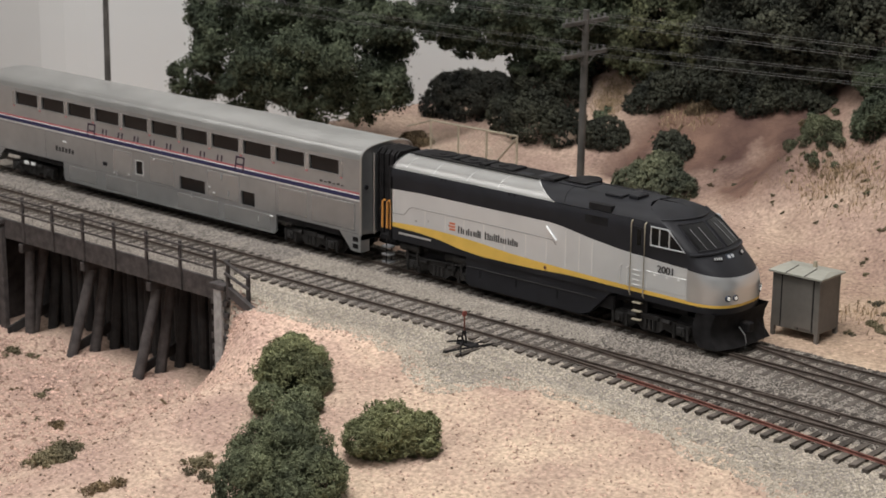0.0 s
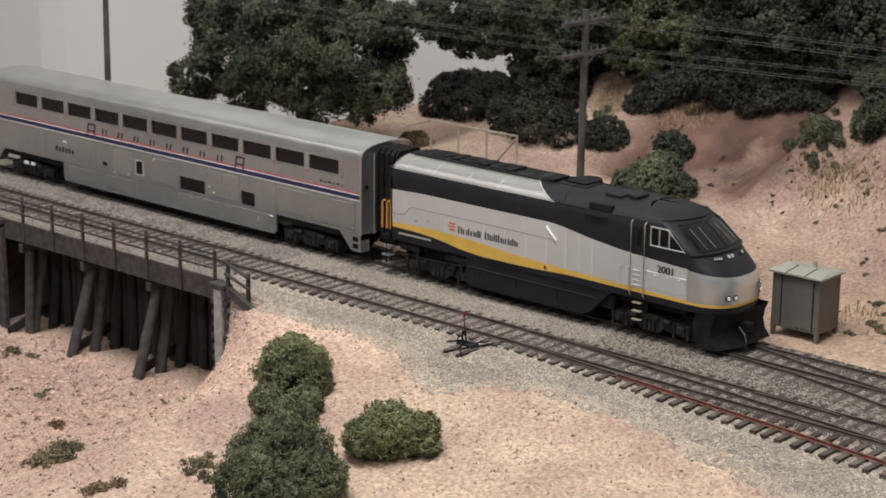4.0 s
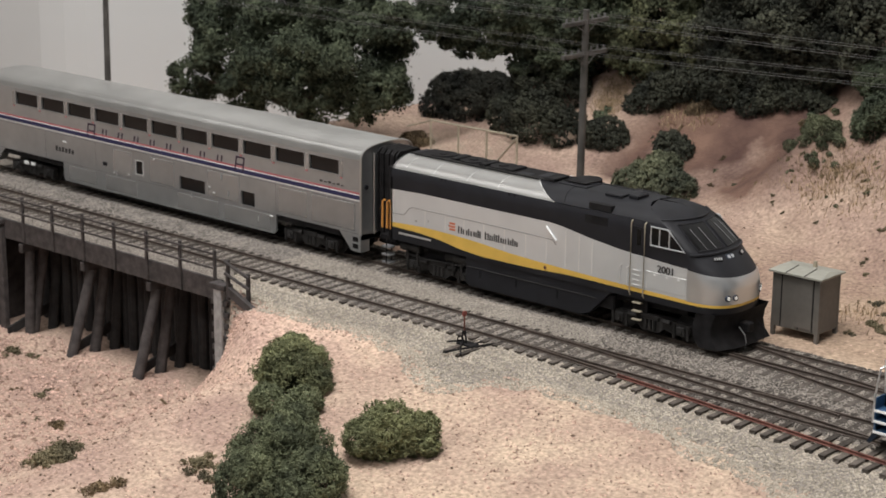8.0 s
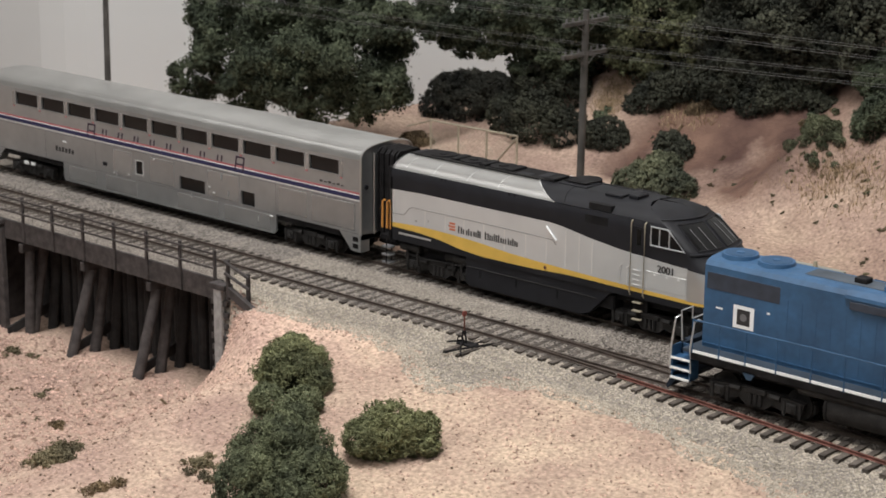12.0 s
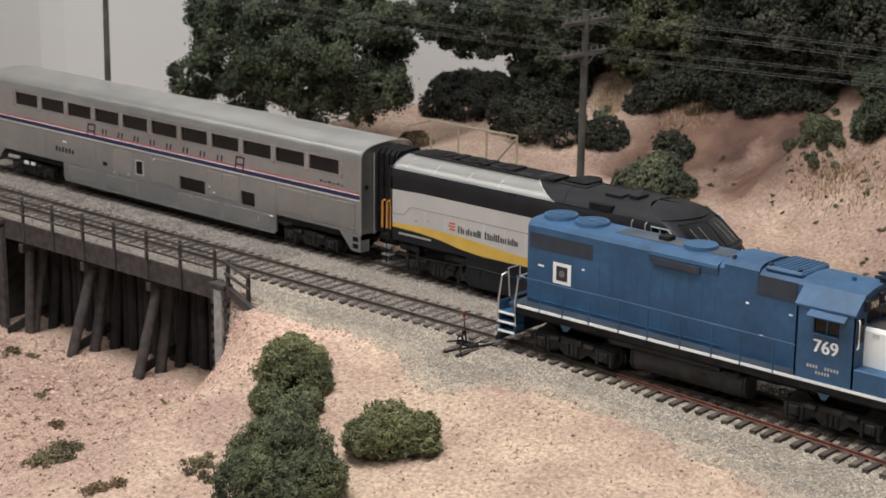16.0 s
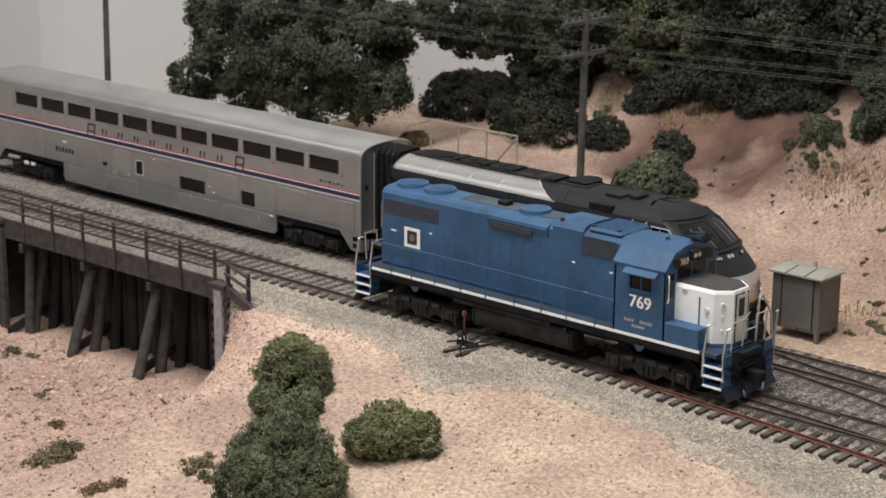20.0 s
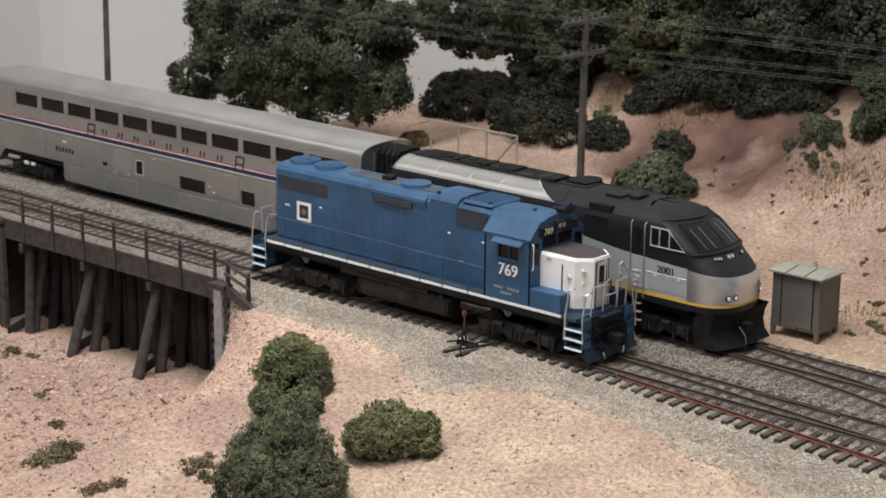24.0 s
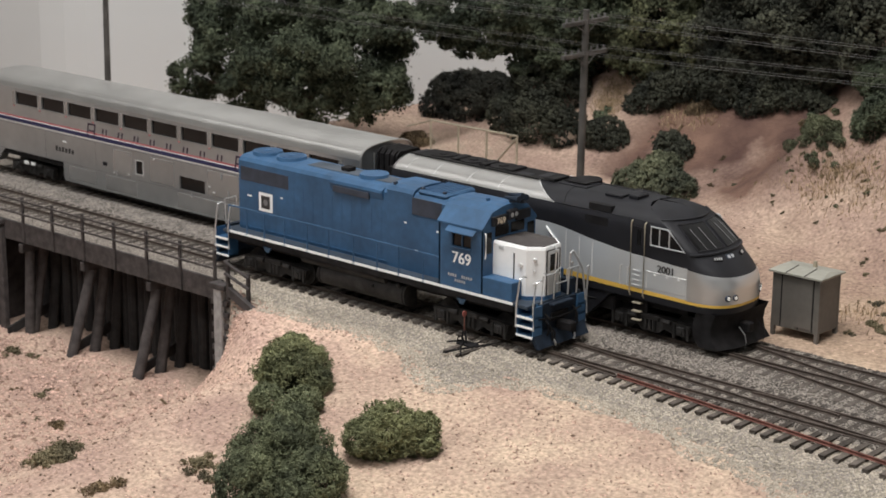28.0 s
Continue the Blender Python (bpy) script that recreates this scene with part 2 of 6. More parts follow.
def box(bm, x0, x1, y0, y1, z0, z1, bev=0.0):
    n0 = len(bm.verts)
    vs = [bm.verts.new((x, y, z)) for x in (x0, x1) for y in (y0, y1) for z in (z0, z1)]
    fs = [bm.faces.new([vs[i] for i in q]) for q in ((0, 1, 3, 2), (4, 6, 7, 5), (0, 4, 5, 1), (2, 3, 7, 6), (0, 2, 6, 4), (1, 5, 7, 3))]
    if bev:
        bmesh.ops.recalc_face_normals(bm, faces=fs)
        es = {e for f in fs for e in f.edges}
        bmesh.ops.bevel(bm, geom=list(es), offset=bev, segments=1, profile=0.5, affect="EDGES")
    return bm


def B(*a, bev=0.0):
    return box(bmesh.new(), *a, bev=bev)


def rod(bm, a, b, r, seg=8, r2=None):
    a, b = Vector(a), Vector(b)
    q = (b - a).to_track_quat("Z", "Y").to_matrix()
    r2 = r if r2 is None else r2
    lo, hi = [], []
    for i in range(seg):
        c, s = math.cos(2 * math.pi * i / seg), math.sin(2 * math.pi * i / seg)
        lo.append(bm.verts.new(a + q @ Vector((c * r, s * r, 0))))
        hi.append(bm.verts.new(b + q @ Vector((c * r2, s * r2, 0))))
    for i in range(seg):
        j = (i + 1) % seg
        bm.faces.new((lo[i], lo[j], hi[j], hi[i]))
    bm.faces.new(lo[::-1])
    bm.faces.new(hi)
    return bm


def tube(bm, pts, r, seg=6):
    """One swept round bar through the points."""
    pts = [Vector(p) for p in pts]
    rings = []
    for i, p in enumerate(pts):
        d = (pts[min(i + 1, len(pts) - 1)] - pts[max(i - 1, 0)])
        if d.length < 1e-6:
            d = pts[1] - pts[0]
        q = d.to_track_quat("Z", "Y").to_matrix()
        rings.append([p + q @ Vector((r * math.cos(2 * math.pi * k / seg), r * math.sin(2 * math.pi * k / seg), 0)) for k in range(seg)])
    return skin(bm, rings, closed=True, caps=True)


def prism(bm, outline, y0, y1, axis="y"):
    """An outline in x and z (or in y and z, or x and y) drawn out along the remaining axis."""
    def at(u, v, w):
        return (u, w, v) if axis == "y" else (w, u, v) if axis == "x" else (u, v, w)
    a = [bm.verts.new(at(u, v, y0)) for u, v in outline]
    b = [bm.verts.new(at(u, v, y1)) for u, v in outline]
    n = len(a)
    for i in range(n):
        bm.faces.new((a[i], a[(i + 1) % n], b[(i + 1) % n], b[i]))
    bm.faces.new(a[::-1])
    bm.faces.new(b)
    return bm


def skin(bm, rings, closed=False, caps=False):
    rows = [[bm.verts.new(p) for p in ring] for ring in rings]
    n = len(rows[0])
    for a, b in zip(rows, rows[1:]):
        for i in range(n if closed else n - 1):
            j = (i + 1) % n
            bm.faces.new((a[i], a[j], b[j], b[i]))
    if caps:
        bm.faces.new(rows[0][::-1])
        bm.faces.new(rows[-1])
    return bm


def holed_wall(bm, x0, x1, z0, z1, y, holes, depth):
    """A wall in x and z at y with rectangular openings (xa, xb, za, zb), whose reveals go back by depth."""
    xs = sorted({x0, x1, *[v for h in holes for v in h[:2]]})
    zs = sorted({z0, z1, *[v for h in holes for v in h[2:]]})
    for xa, xb in zip(xs, xs[1:]):
        for za, zb in zip(zs, zs[1:]):
            if any(h[0] <= xa and xb <= h[1] and h[2] <= za and zb <= h[3] for h in holes):
                continue
            bm.faces.new([bm.verts.new(p) for p in ((xa, y, za), (xb, y, za), (xb, y, zb), (xa, y, zb))])
    for xa, xb, za, zb in holes:
        ring = [(xa, za), (xb, za), (xb, zb), (xa, zb)]
        for (u, v), (s, t) in zip(ring, ring[1:] + ring[:1]):
            bm.faces.new([bm.verts.new(p) for p in ((u, y, v), (s, y, t), (s, y + depth, t), (u, y + depth, v))])
    bmesh.ops.remove_doubles(bm, verts=bm.verts, dist=0.001)
    return bm


def lerp_table(table, x):
    """Piecewise linear value of x in rows of (x, value)."""
    if x <= table[0][0]:
        return table[0][1]
    for (a, u), (b, v) in zip(table, table[1:]):
        if x <= b:
            return u + (v - u) * (x - a) / (b - a)
    return table[-1][1]


def smooth01(t):
    t = max(0.0, min(1.0, t))
    return t * t * (3 - 2 * t)


def fbm(x, y, s, seed=0.0):
    return noise.fractal(Vector((x / s, y / s, seed)), 1.0, 2.0, 4)


def letters(text, size, material, parent, m, label="", bold=0.0):
    cu = bpy.data.curves.new("lettering", "FONT")
    cu.body, cu.size, cu.extrude, cu.align_x, cu.align_y = text, size * MM, 0.00004, "CENTER", "CENTER"
    tmp = bpy.data.objects.new("lettering", cu)
    scene.collection.objects.link(tmp)
    me = bpy.data.meshes.new_from_object(tmp.evaluated_get(bpy.context.evaluated_depsgraph_get()))
    bpy.data.objects.remove(tmp)
    me.materials.clear()
    me.materials.append(material)
    if bold:
        bm = bmesh.new()
        bm.from_mesh(me)
        extra = bmesh.ops.duplicate(bm, geom=bm.verts[:] + bm.edges[:] + bm.faces[:])["geom"]
        bmesh.ops.translate(bm, verts=[g for g in extra if isinstance(g, bmesh.types.BMVert)], vec=(bold * size * MM, 0, 0.00002))
        bm.to_mesh(me)
        bm.free()
    ob = new("lettering", me)
    ob.parent, ob.matrix_basis = parent, m
    if label:
        ob["label"] = label
    return ob


# ---- the room ----
TRACK_FRONT = -49.5


def room():
    for nm, a in (("floor", (-3200, 2600, -3200, 1500, -1120, -1100)), ("ceiling", (-3200, 2600, -3200, 1500, 1400, 1420))):
        solo(nm, B(*a), M_ROOM, "plain painted room " + nm, nm, kind="structure")
    for nm, a in (("wall_south", (-3200, 2600, -3220, -3200, -1100, 1400)), ("wall_west", (-3220, -3200, -3200, 1500, -1100, 1400)),
                  ("wall_east", (2600, 2620, -3200, 1500, -1100, 1400)), ("wall_north", (-3200, 2600, 1500, 1520, -1100, 1400))):
        solo(nm, B(*a), M_ROOM, "plain grey painted room wall", "wall", kind="structure")
    solo("layout_base", B(-1100, 900, -420, 430, -1100, -82), M_ROOM, "plain solid base carrying the model layout", "base", kind="structure")
    # the pale backdrop board behind the layout, with its bend and its inner corner
    line = [(-1150, 150), (-500, 172), (-480, 178), (-466, 186), (-250, 375), (-244, 381), (950, 430)]
    bm = bmesh.new()
    skin(bm, [[(x, y, -80), (x, y, 900), (x - 4, y + 12, 900), (x - 4, y + 12, -80)] for x, y in line], closed=True, caps=True)
    solo("backdrop", bm, M_WALL, "plain pale grey backdrop board behind the layout", "backdrop", kind="structure")


room()


# ---- ground ----
def front_ground(x, y):
    d = max(0.0, -84 - y)
    wing = 7.5 * smooth01((10 - x) / 26) * smooth01((-77 - y) / 3) * (1 - smooth01((-100 - y) / 30))
    return -4.6 - wing - 0.125 * d - 1.2 * smooth01(d / 25) + 2.2 * smooth01((x - 90) / 60) * smooth01(d / 30) * (1 - smooth01((d - 60) / 60))


def ground_z(x, y):
    # sand in front, falling gently towards the viewer
    if y > 24:
        z = -4.6
        rise = smooth01((x + 185) / 75)
        foot = lerp_table([(-180, 235), (-60, 196), (60, 176), (220, 112), (320, 92), (800, 80)], x)
        z += rise * 0.10 * max(0, min(y, foot) - 40)
        up = max(0.0, y - foot)
        z += rise * (0.72 * up if up < 110 else 79 + 0.25 * (up - 110)) * (0.9 + 0.25 * fbm(x, y, 60, 3))
        xc = 74 + 0.25 * (y - 215)
        climb = rise * smooth01(up / 25)
        z += climb * (4.5 * math.exp(-((x - xc - 38) / 13) ** 2) - 7.5 * math.exp(-((x - xc) / 19) ** 2))
        z -= 26 * smooth01((-260 - x) / 90) * smooth01((y - 110) / 60)
    else:
        z = front_ground(x, y) if y < -76 else -4.6
    # the gully that the trestle crosses
    if y > -78:
        k = smooth01((x + 37.5) / 2.0)
    else:
        s = (x + 34 + min(9.0, (-78 - y) * 0.2)) / (11 + min(88.0, (-78 - y) * 1.7))
        k = 0.55 * smooth01(s) + 0.45 * max(0.0, min(1.0, s))
    if y > 24:
        k = max(k, smooth01((y - 30) / 14))
    low = -62.5 + 3.0 * fbm(x, y, 50, 7) + 1.5 * fbm(x, y, 9, 12) + 6 * smooth01((-150 - x) / 120) * 0.6
    z = low + (z - low) * k
    amp = 0.9 if y < -84 or k < 0.9 else 0.4 if y > 34 else 0.2
    return z + amp * fbm(x, y, 14, 1) + amp * (0.85 if y < 40 else 0.12) * fbm(x, y, 4, 5)


def sheet(xs, ys, zf):
    """A grid over xs and ys at heights zf, as a mesh."""
    nx, ny = len(xs), len(ys)
    co = np.array([(x, y, zf(x, y)) for x in xs for y in ys], float) * MM
    i = np.arange(nx - 1)[:, None] * ny + np.arange(ny - 1)[None, :]
    quads = np.stack([i, i + ny, i + ny + 1, i + 1], -1).reshape(-1, 4)
    me = bpy.data.meshes.new("sheet")
    me.from_pydata(co.tolist(), [], quads.tolist())
    me.polygons.foreach_set("use_smooth", [True] * len(me.polygons))
    return me


def steps(*rows):
    out = []
    for a, b, d in rows:
        out += list(np.arange(a, b, d))
    return out + [rows[-1][1]]


me = sheet(steps((-1100, -300, 20), (-300, -220, 6), (-220, -46, 3), (-46, -30, 1.0), (-30, 330, 2.6), (330, 900, 20)),
           steps((-420, -270, 16), (-270, -90, 2.6), (-90, -72, 1.5), (-72, 24, 12), (24, 60, 3), (60, 320, 5), (320, 430, 15)), ground_z)
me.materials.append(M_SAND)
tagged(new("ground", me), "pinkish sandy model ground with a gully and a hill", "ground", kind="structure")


BALLAST_FRONT = [(-36, -75), (-8, -77), (10, -85), (41, -83), (70, -81.5), (88, -86), (105, -93), (128, -109), (139, -104), (146, -91), (165, -84), (194, -85), (224, -91), (255, -98), (285, -107), (340, -122)]


def ballast_edge(x):
    return lerp_table(BALLAST_FRONT, x) - 2.5 * fbm(x, 0, 26, 9) - 1.2 * fbm(x, 0, 6, 2)


def ballast_z(x, y):
    e = ballast_edge(x)
    if y > 15:
        return -1.6 - 4.4 * smooth01((y - 15 - 2 * fbm(x, y, 12, 4)) / 9)
    if y < e + 2.5:
        return ground_z(x, y) - 0.8
    t = (y - e) / (-67 - e)
    g = ground_z(x, y) if y < -76 else -4.6
    flat = -1.6 - 0.9 * smooth01((-60 - y) / 5)
    return max(flat + (g - 0.2 - flat) * (1 - smooth01(t * 1.05)), g - 0.2) + 0.12 * fbm(x, y, 6, 6)


def in_ballast(x, y):
    return (y > -71.5 if x < -36 else y > ballast_edge(x) + 0.3) and y < 23


me = sheet(steps((-36, 335, 2.5), (335, 760, 15)), steps((-112, -64, 1.6), (-64, 12, 6), (12, 30, 2)), ballast_z)
me.materials.append(M_BALLAST)
tagged(new("ballast_bed", me), "grey gravel ballast bed under the tracks", "ballast", kind="structure")
me = sheet(steps((-700, -230, 15), (-230, -36, 4)), steps((-72.6, -64, 1.6), (-64, 12, 6), (12, 26.5, 2)), lambda x, y: -1.7 - 1.6 * smooth01((-64 - y) / 6) + 0.25 * fbm(x, y, 6, 6))
me.materials.append(M_BALLAST)
tagged(new("ballast_deck", me), "grey gravel ballast on the trestle deck", "ballast", kind="structure")


def scatter(name, places, size, material, label, category):
    """Many small rough stones, each a squashed octahedron, in one mesh."""
    rng = np.random.default_rng(5)
    n = len(places)
    base = np.array([(1, 0, 0), (-1, 0, 0), (0, 1, 0), (0, -1, 0), (0, 0, 1), (0, 0, -1)], float)
    tri = np.array([(0, 2, 4), (2, 1, 4), (1, 3, 4), (3, 0, 4), (2, 0, 5), (1, 2, 5), (3, 1, 5), (0, 3, 5)])
    c = np.array(places, float)
    r = rng.uniform(*size, (n, 1, 1)) * rng.uniform(0.6, 1.25, (n, 6, 1))
    a = rng.uniform(0, 6.28, n)
    v = base[None] * r * np.array([1, 1, 0.75])
    rot = np.stack([np.stack([np.cos(a), -np.sin(a), 0 * a], -1), np.stack([np.sin(a), np.cos(a), 0 * a], -1), np.tile([0, 0, 1.0], (n, 1))], 1)
    v = np.einsum("nij,nkj->nki", rot, v) + c[:, None, :]
    f = tri[None] + 6 * np.arange(n)[:, None, None]
    me = bpy.data.meshes.new(name)
    me.from_pydata((v.reshape(-1, 3) * MM).tolist(), [], f.reshape(-1, 3).tolist())
    me.materials.append(material)
    return tagged(new(name, me), label, category, kind="stuff")


def on_tie(x, y):
    return (abs(y) < 15 or abs(y - TRACK_FRONT) < 15) and (x + 300 + 1.6) % 6.4 < 3.2


def ballast_stones():
    rng = random.Random(11)
    out, deck, dirty, grime, edge, mid = [], [], [], [], [], []
    while len(out) < 84000:
        x, y = rng.uniform(-300, 345), rng.uniform(-124, 24)
        if in_ballast(x, y) and not (on_tie(x, y) and rng.random() < (0.9 if abs(y) < 16 else 0.5 if x > -36 else 0.7)):
            # rear strip runs wider than the grime: dark stones stand for the train's shade
            if x > -36 and (abs(y) < 18 or abs(y - TRACK_FRONT) < 13 or x > 150 and y > -62) and rng.random() < (0.94 if x > 120 else 0.8):
                (grime if rng.random() < (0.12 + 0.78 * smooth01((x - 60) / 120) if y < -20 else 0.40 + 0.6 * smooth01((x - 130) / 60)) else dirty).append((x, y, ballast_z(x, y) + rng.uniform(-0.2, 0.15)))
                out.append(None)
                continue
            if x < -36:
                p = (x, y, -1.7 - 1.6 * smooth01((-64 - y) / 6) + rng.uniform(-0.2, 0.15))
                out.append(None)
                (edge if y < -65 else grime if abs(y - TRACK_FRONT) < 14.5 or abs(y) < 13 else deck).append(p)
                continue
            z = ballast_z(x, y)
            if y > -62:
                (dirty if rng.random() < 0.40 * smooth01((x - 90) / 90) else mid).append((x, y, z + rng.uniform(-0.2, 0.15)))
                out.append(None)
                continue
            if y < ballast_edge(x) + 7:
                z = max(z, ground_z(x, y) - 0.05)
            out.append((x, y, z + rng.uniform(-0.2, 0.15)))
    out = [p for p in out if p]
    # the edge of the bed thins out over the sand
    for _ in range(18000):
        x, d = rng.uniform(-34, 340), rng.random() ** 2.0
        y = ballast_edge(x) + 3 - d * (9 + 5 * fbm(x, 0, 20, 3))
        out.append((x, y, ground_z(x, y) - 0.05))
    scatter("ballast_stones", out, (0.36, 0.78), M_STONE, "loose grey and tan ballast stones", "ballast")
    scatter("track_ballast_stones", dirty, (0.32, 0.66), M_DECKSTONE, "grimy brown-grey ballast stones between the ties", "ballast")
    scatter("grimy_ballast_stones", grime, (0.32, 0.66), M_GRIME, "dark oily ballast stones between the ties", "ballast")
    scatter("middle_ballast_stones", mid, (0.32, 0.70), M_MIDSTONE, "dusty grey-brown ballast stones between the two tracks", "ballast")
    scatter("deck_edge_stones", edge, (0.32, 0.66), M_DECKEDGE, "dusty tan ballast stones along the deck edge", "ballast")
    scatter("deck_ballast_stones", deck, (0.32, 0.66), M_DECKSTONE, "dirty grey ballast stones on the trestle deck", "ballast")


def sand_pebbles():
    rng = random.Random(12)
    out = []
    while len(out) < 27000:
        x, y = rng.uniform(-230, 335), rng.uniform(-262, -74)
        if not in_ballast(x, y) and rng.random() < (0.5 if x > 60 else 1):
            out.append((x, y, ground_z(x, y)))
    for _ in range(1200):
        x, y = rng.uniform(60, 330), rng.uniform(30, 150)
        out.append((x, y, ground_z(x, y)))
    clods = []
    while len(clods) < 11000:
        x, y = rng.uniform(-230, 250), rng.uniform(-262, -20)
        keep = smooth01((25 - x) / 70) * (0.35 + 0.9 * max(0, fbm(x, y, 22, 8)))
        if not in_ballast(x, y) and rng.random() < keep and (y < -74 or x < -40):
            clods.append((x, y, ground_z(x, y) + 0.1))
    scatter("sand_clods", clods[:10000], (0.4, 1.15), M_CLOD, "crumbly pinkish clods of sand in the gully", "clods")
    dirt = [p for p in clods[3000:3400] if p[0] < 20]
    scatter("dirt_lumps", dirt, (0.8, 1.7), M_DIRT, "dark brown lumps of dirt on the gully sand", "clods")
    scatter("sand_lumps", clods[10000:], (0.9, 1.7), M_CLOD, "rough lumps of caked pink sand", "clods")
    scatter("sand_pebbles", out, (0.25, 0.75), M_PEBBLE, "small reddish pebbles strewn on the sand", "pebbles")


ballast_stones()
sand_pebbles()


# ---- tracks ----
RAIL = [(-0.75, -1.35), (0.75, -1.35), (0.75, -1.2), (0.2, -1.0), (0.2, -0.5), (0.4, -0.36), (0.4, 0), (-0.4, 0), (-0.4, -0.36), (-0.2, -0.5), (-0.2, -1.0), (-0.75, -1.2)]


def rail(name, line, material, parent, label=""):
    """A rail with foot, web and head along a line of x, y."""
    bm = bmesh.new()
    skin(bm, [[(x, y + u, v) for u, v in RAIL] for x, y in line], closed=True, caps=True)
    return part(name, bm, material, parent, label)


def tie_meshes():
    out = []
    for i in range(4):
        bm = bmesh.new()
        box(bm, -1.25, 1.25, -15, 15, -2.9, -1.35)
        rng = random.Random(i)
        for v in bm.verts:
            v.co += Vector((rng.uniform(-0.15, 0.15), rng.uniform(-0.6, 0.6), rng.uniform(-0.12, 0.0)))
        out.append(mesh_of("tie", bm, M_TIE))
    return out


TIES = tie_meshes()


def lay_ties(parent, x0, x1, yf, wide=lambda x: 1.0, step=6.4):
    rng = random.Random(int(x0 + 1000))
    x = x0
    while x < x1:
        ob = new("tie", rng.choice(TIES))
        ob.parent = parent
        w = wide(x)
        ob.matrix_basis = P(x + rng.uniform(-0.3, 0.3), yf(x) - (w - 1) * 15, rng.uniform(-0.1, 0), 0, 0, rng.uniform(-1.2, 1.2)) @ Matrix.Diagonal((1, w, 1, 1))
        x += step


def diverge(x):
    """How far the siding has swung towards the viewer at x."""
    return 0.092 * (max(0.0, x - 136) if x > 160 else max(0.0, x - 112) ** 2 / 96)


def tracks():
    back = thing("rear_track", P(0, 0, 0), "weathered dark railway track under the passenger train", "railway track", "tracks", "structure")
    for y in (-8.25, 8.25):
        rail("rail", [(-700, y), (760, y)], M_RAIL, back, "dark weathered rail")
    rail("rail", [(200, 7.4), (240, -1.4), (272, -6.2), (320, -17)], M_RAIL, back, "dark crossover rail")
    rail("rail", [(150, -8.9), (200, -10.4), (234, -12.8), (262, -17.7), (282, -22.5), (340, -36)], M_RAIL, back, "dark weathered rail")
    lay_ties(back, -300, 345, lambda x: 0.0, lambda x: 1.0 if x < 196 else 1.0 + min(0.5, (x - 196) / 150))
    front = thing("front_track", P(0, TRACK_FRONT, 0), "weathered dark railway track crossing the trestle", "railway track", "tracks", "structure")
    rail("rail", [(-700, 8.25), (760, 8.25)], M_RAIL, front, "dark weathered rail")
    rail("rail", [(-700, -8.25), (112, -8.25)] + [(x, -8.25 - diverge(x)) for x in range(118, 186, 6)], M_RAIL, front, "dark weathered rail")
    rail("rail", [(x, -8.25 - diverge(x)) for x in range(185, 430, 15)], M_RUST, front, "rusty red siding rail")
    rail("switch_blade", [(122, -7.6), (165, -8.1), (180, -8.25), (760, -8.25)], M_RAIL, front, "dark rail that starts as a switch blade")
    rail("switch_blade", [(122, 7.4)] + [(x, 8.25 - diverge(x)) for x in range(150, 430, 10)], M_RAIL, front, "dark siding rail that starts as a switch blade")
    rail("guard_rail", [(236, 6.0), (240, 6.6), (270, 6.6), (274, 6.0)], M_RAIL, front)
    lay_ties(front, -300, 345, lambda x: 0.0, lambda x: 1.0 if x < 132 else 1.0 + min(0.9, diverge(x) / 26))


def switch_stand():
    st = thing("switch_stand", P(111.3, -70.3, -2.6), "small black ground switch stand with a faded red target", "switch stand")
    bm = bmesh.new()
    box(bm, -1.2, 1.0, -12, 12, -0.9, 0.5)
    part("headblock_tie", bm, M_TIE, st)
    bm = bmesh.new()
    box(bm, 6.6, 8.8, -13, 12, -0.9, 0.5)
    part("headblock_tie", bm, M_TIE, st)
    part("base", B(-2.5, 6, -2.5, 2.5, 0.5, 1.2, bev=0.2), M_UNDER, st)
    for k in (-1, 1):
        part("bracket", tube(bmesh.new(), [(k * 1.9, -k * 0.9, 0.6), (k * 1.7, -k * 0.8, 3.4), (0, 0, 5.6)], 0.42, 6), M_UNDER, st)
    part("spindle_cap", rod(bmesh.new(), (0, 0, 5.0), (0, 0, 6.2), 1.1, 10, 0.8), M_UNDER, st, smooth=True)
    part("connecting_bar", tube(bmesh.new(), [(1.6, -15.0, 0.7), (5.0, -6.0, 0.9), (12.4, 15.6, 0.7)], 0.45, 6), M_UNDER, st)
    part("crank", tube(bmesh.new(), [(9.0, -12.5, 0.6), (4.0, -7.0, 0.9), (0, -2.0, 1.2)], 0.38, 6), M_UNDER, st)
    part("mast", rod(bmesh.new(), (0, 0, 4.5), (0, 0, 13.4), 0.35), M_RUST, st)
    part("target", rod(bmesh.new(), (-0.25, 0, 13.6), (0.25, 0, 13.6), 1.3, 12), mat("target_red", (0.26, 0.075, 0.06), 0.7), st, "small faded red round target")
    part("lever", rod(bmesh.new(), (0, -1, 2.2), (-6, -4, 1.0), 0.4), M_UNDER, st)
    part("throw_rod", rod(bmesh.new(), (4, 0, 0.9), (4, 20, 0.9), 0.35), M_UNDER, st)
    bm = bmesh.new()
    for i in range(7):
        a = i * 0.9
        rod(bm, (1.9 * math.cos(a), -2.2, 2.4 + 1.9 * math.sin(a)), (1.9 * math.cos(a + 0.9), -2.2, 2.4 + 1.9 * math.sin(a + 0.9)), 0.3, 6)
    part("chain", bm, M_UNDER, st)


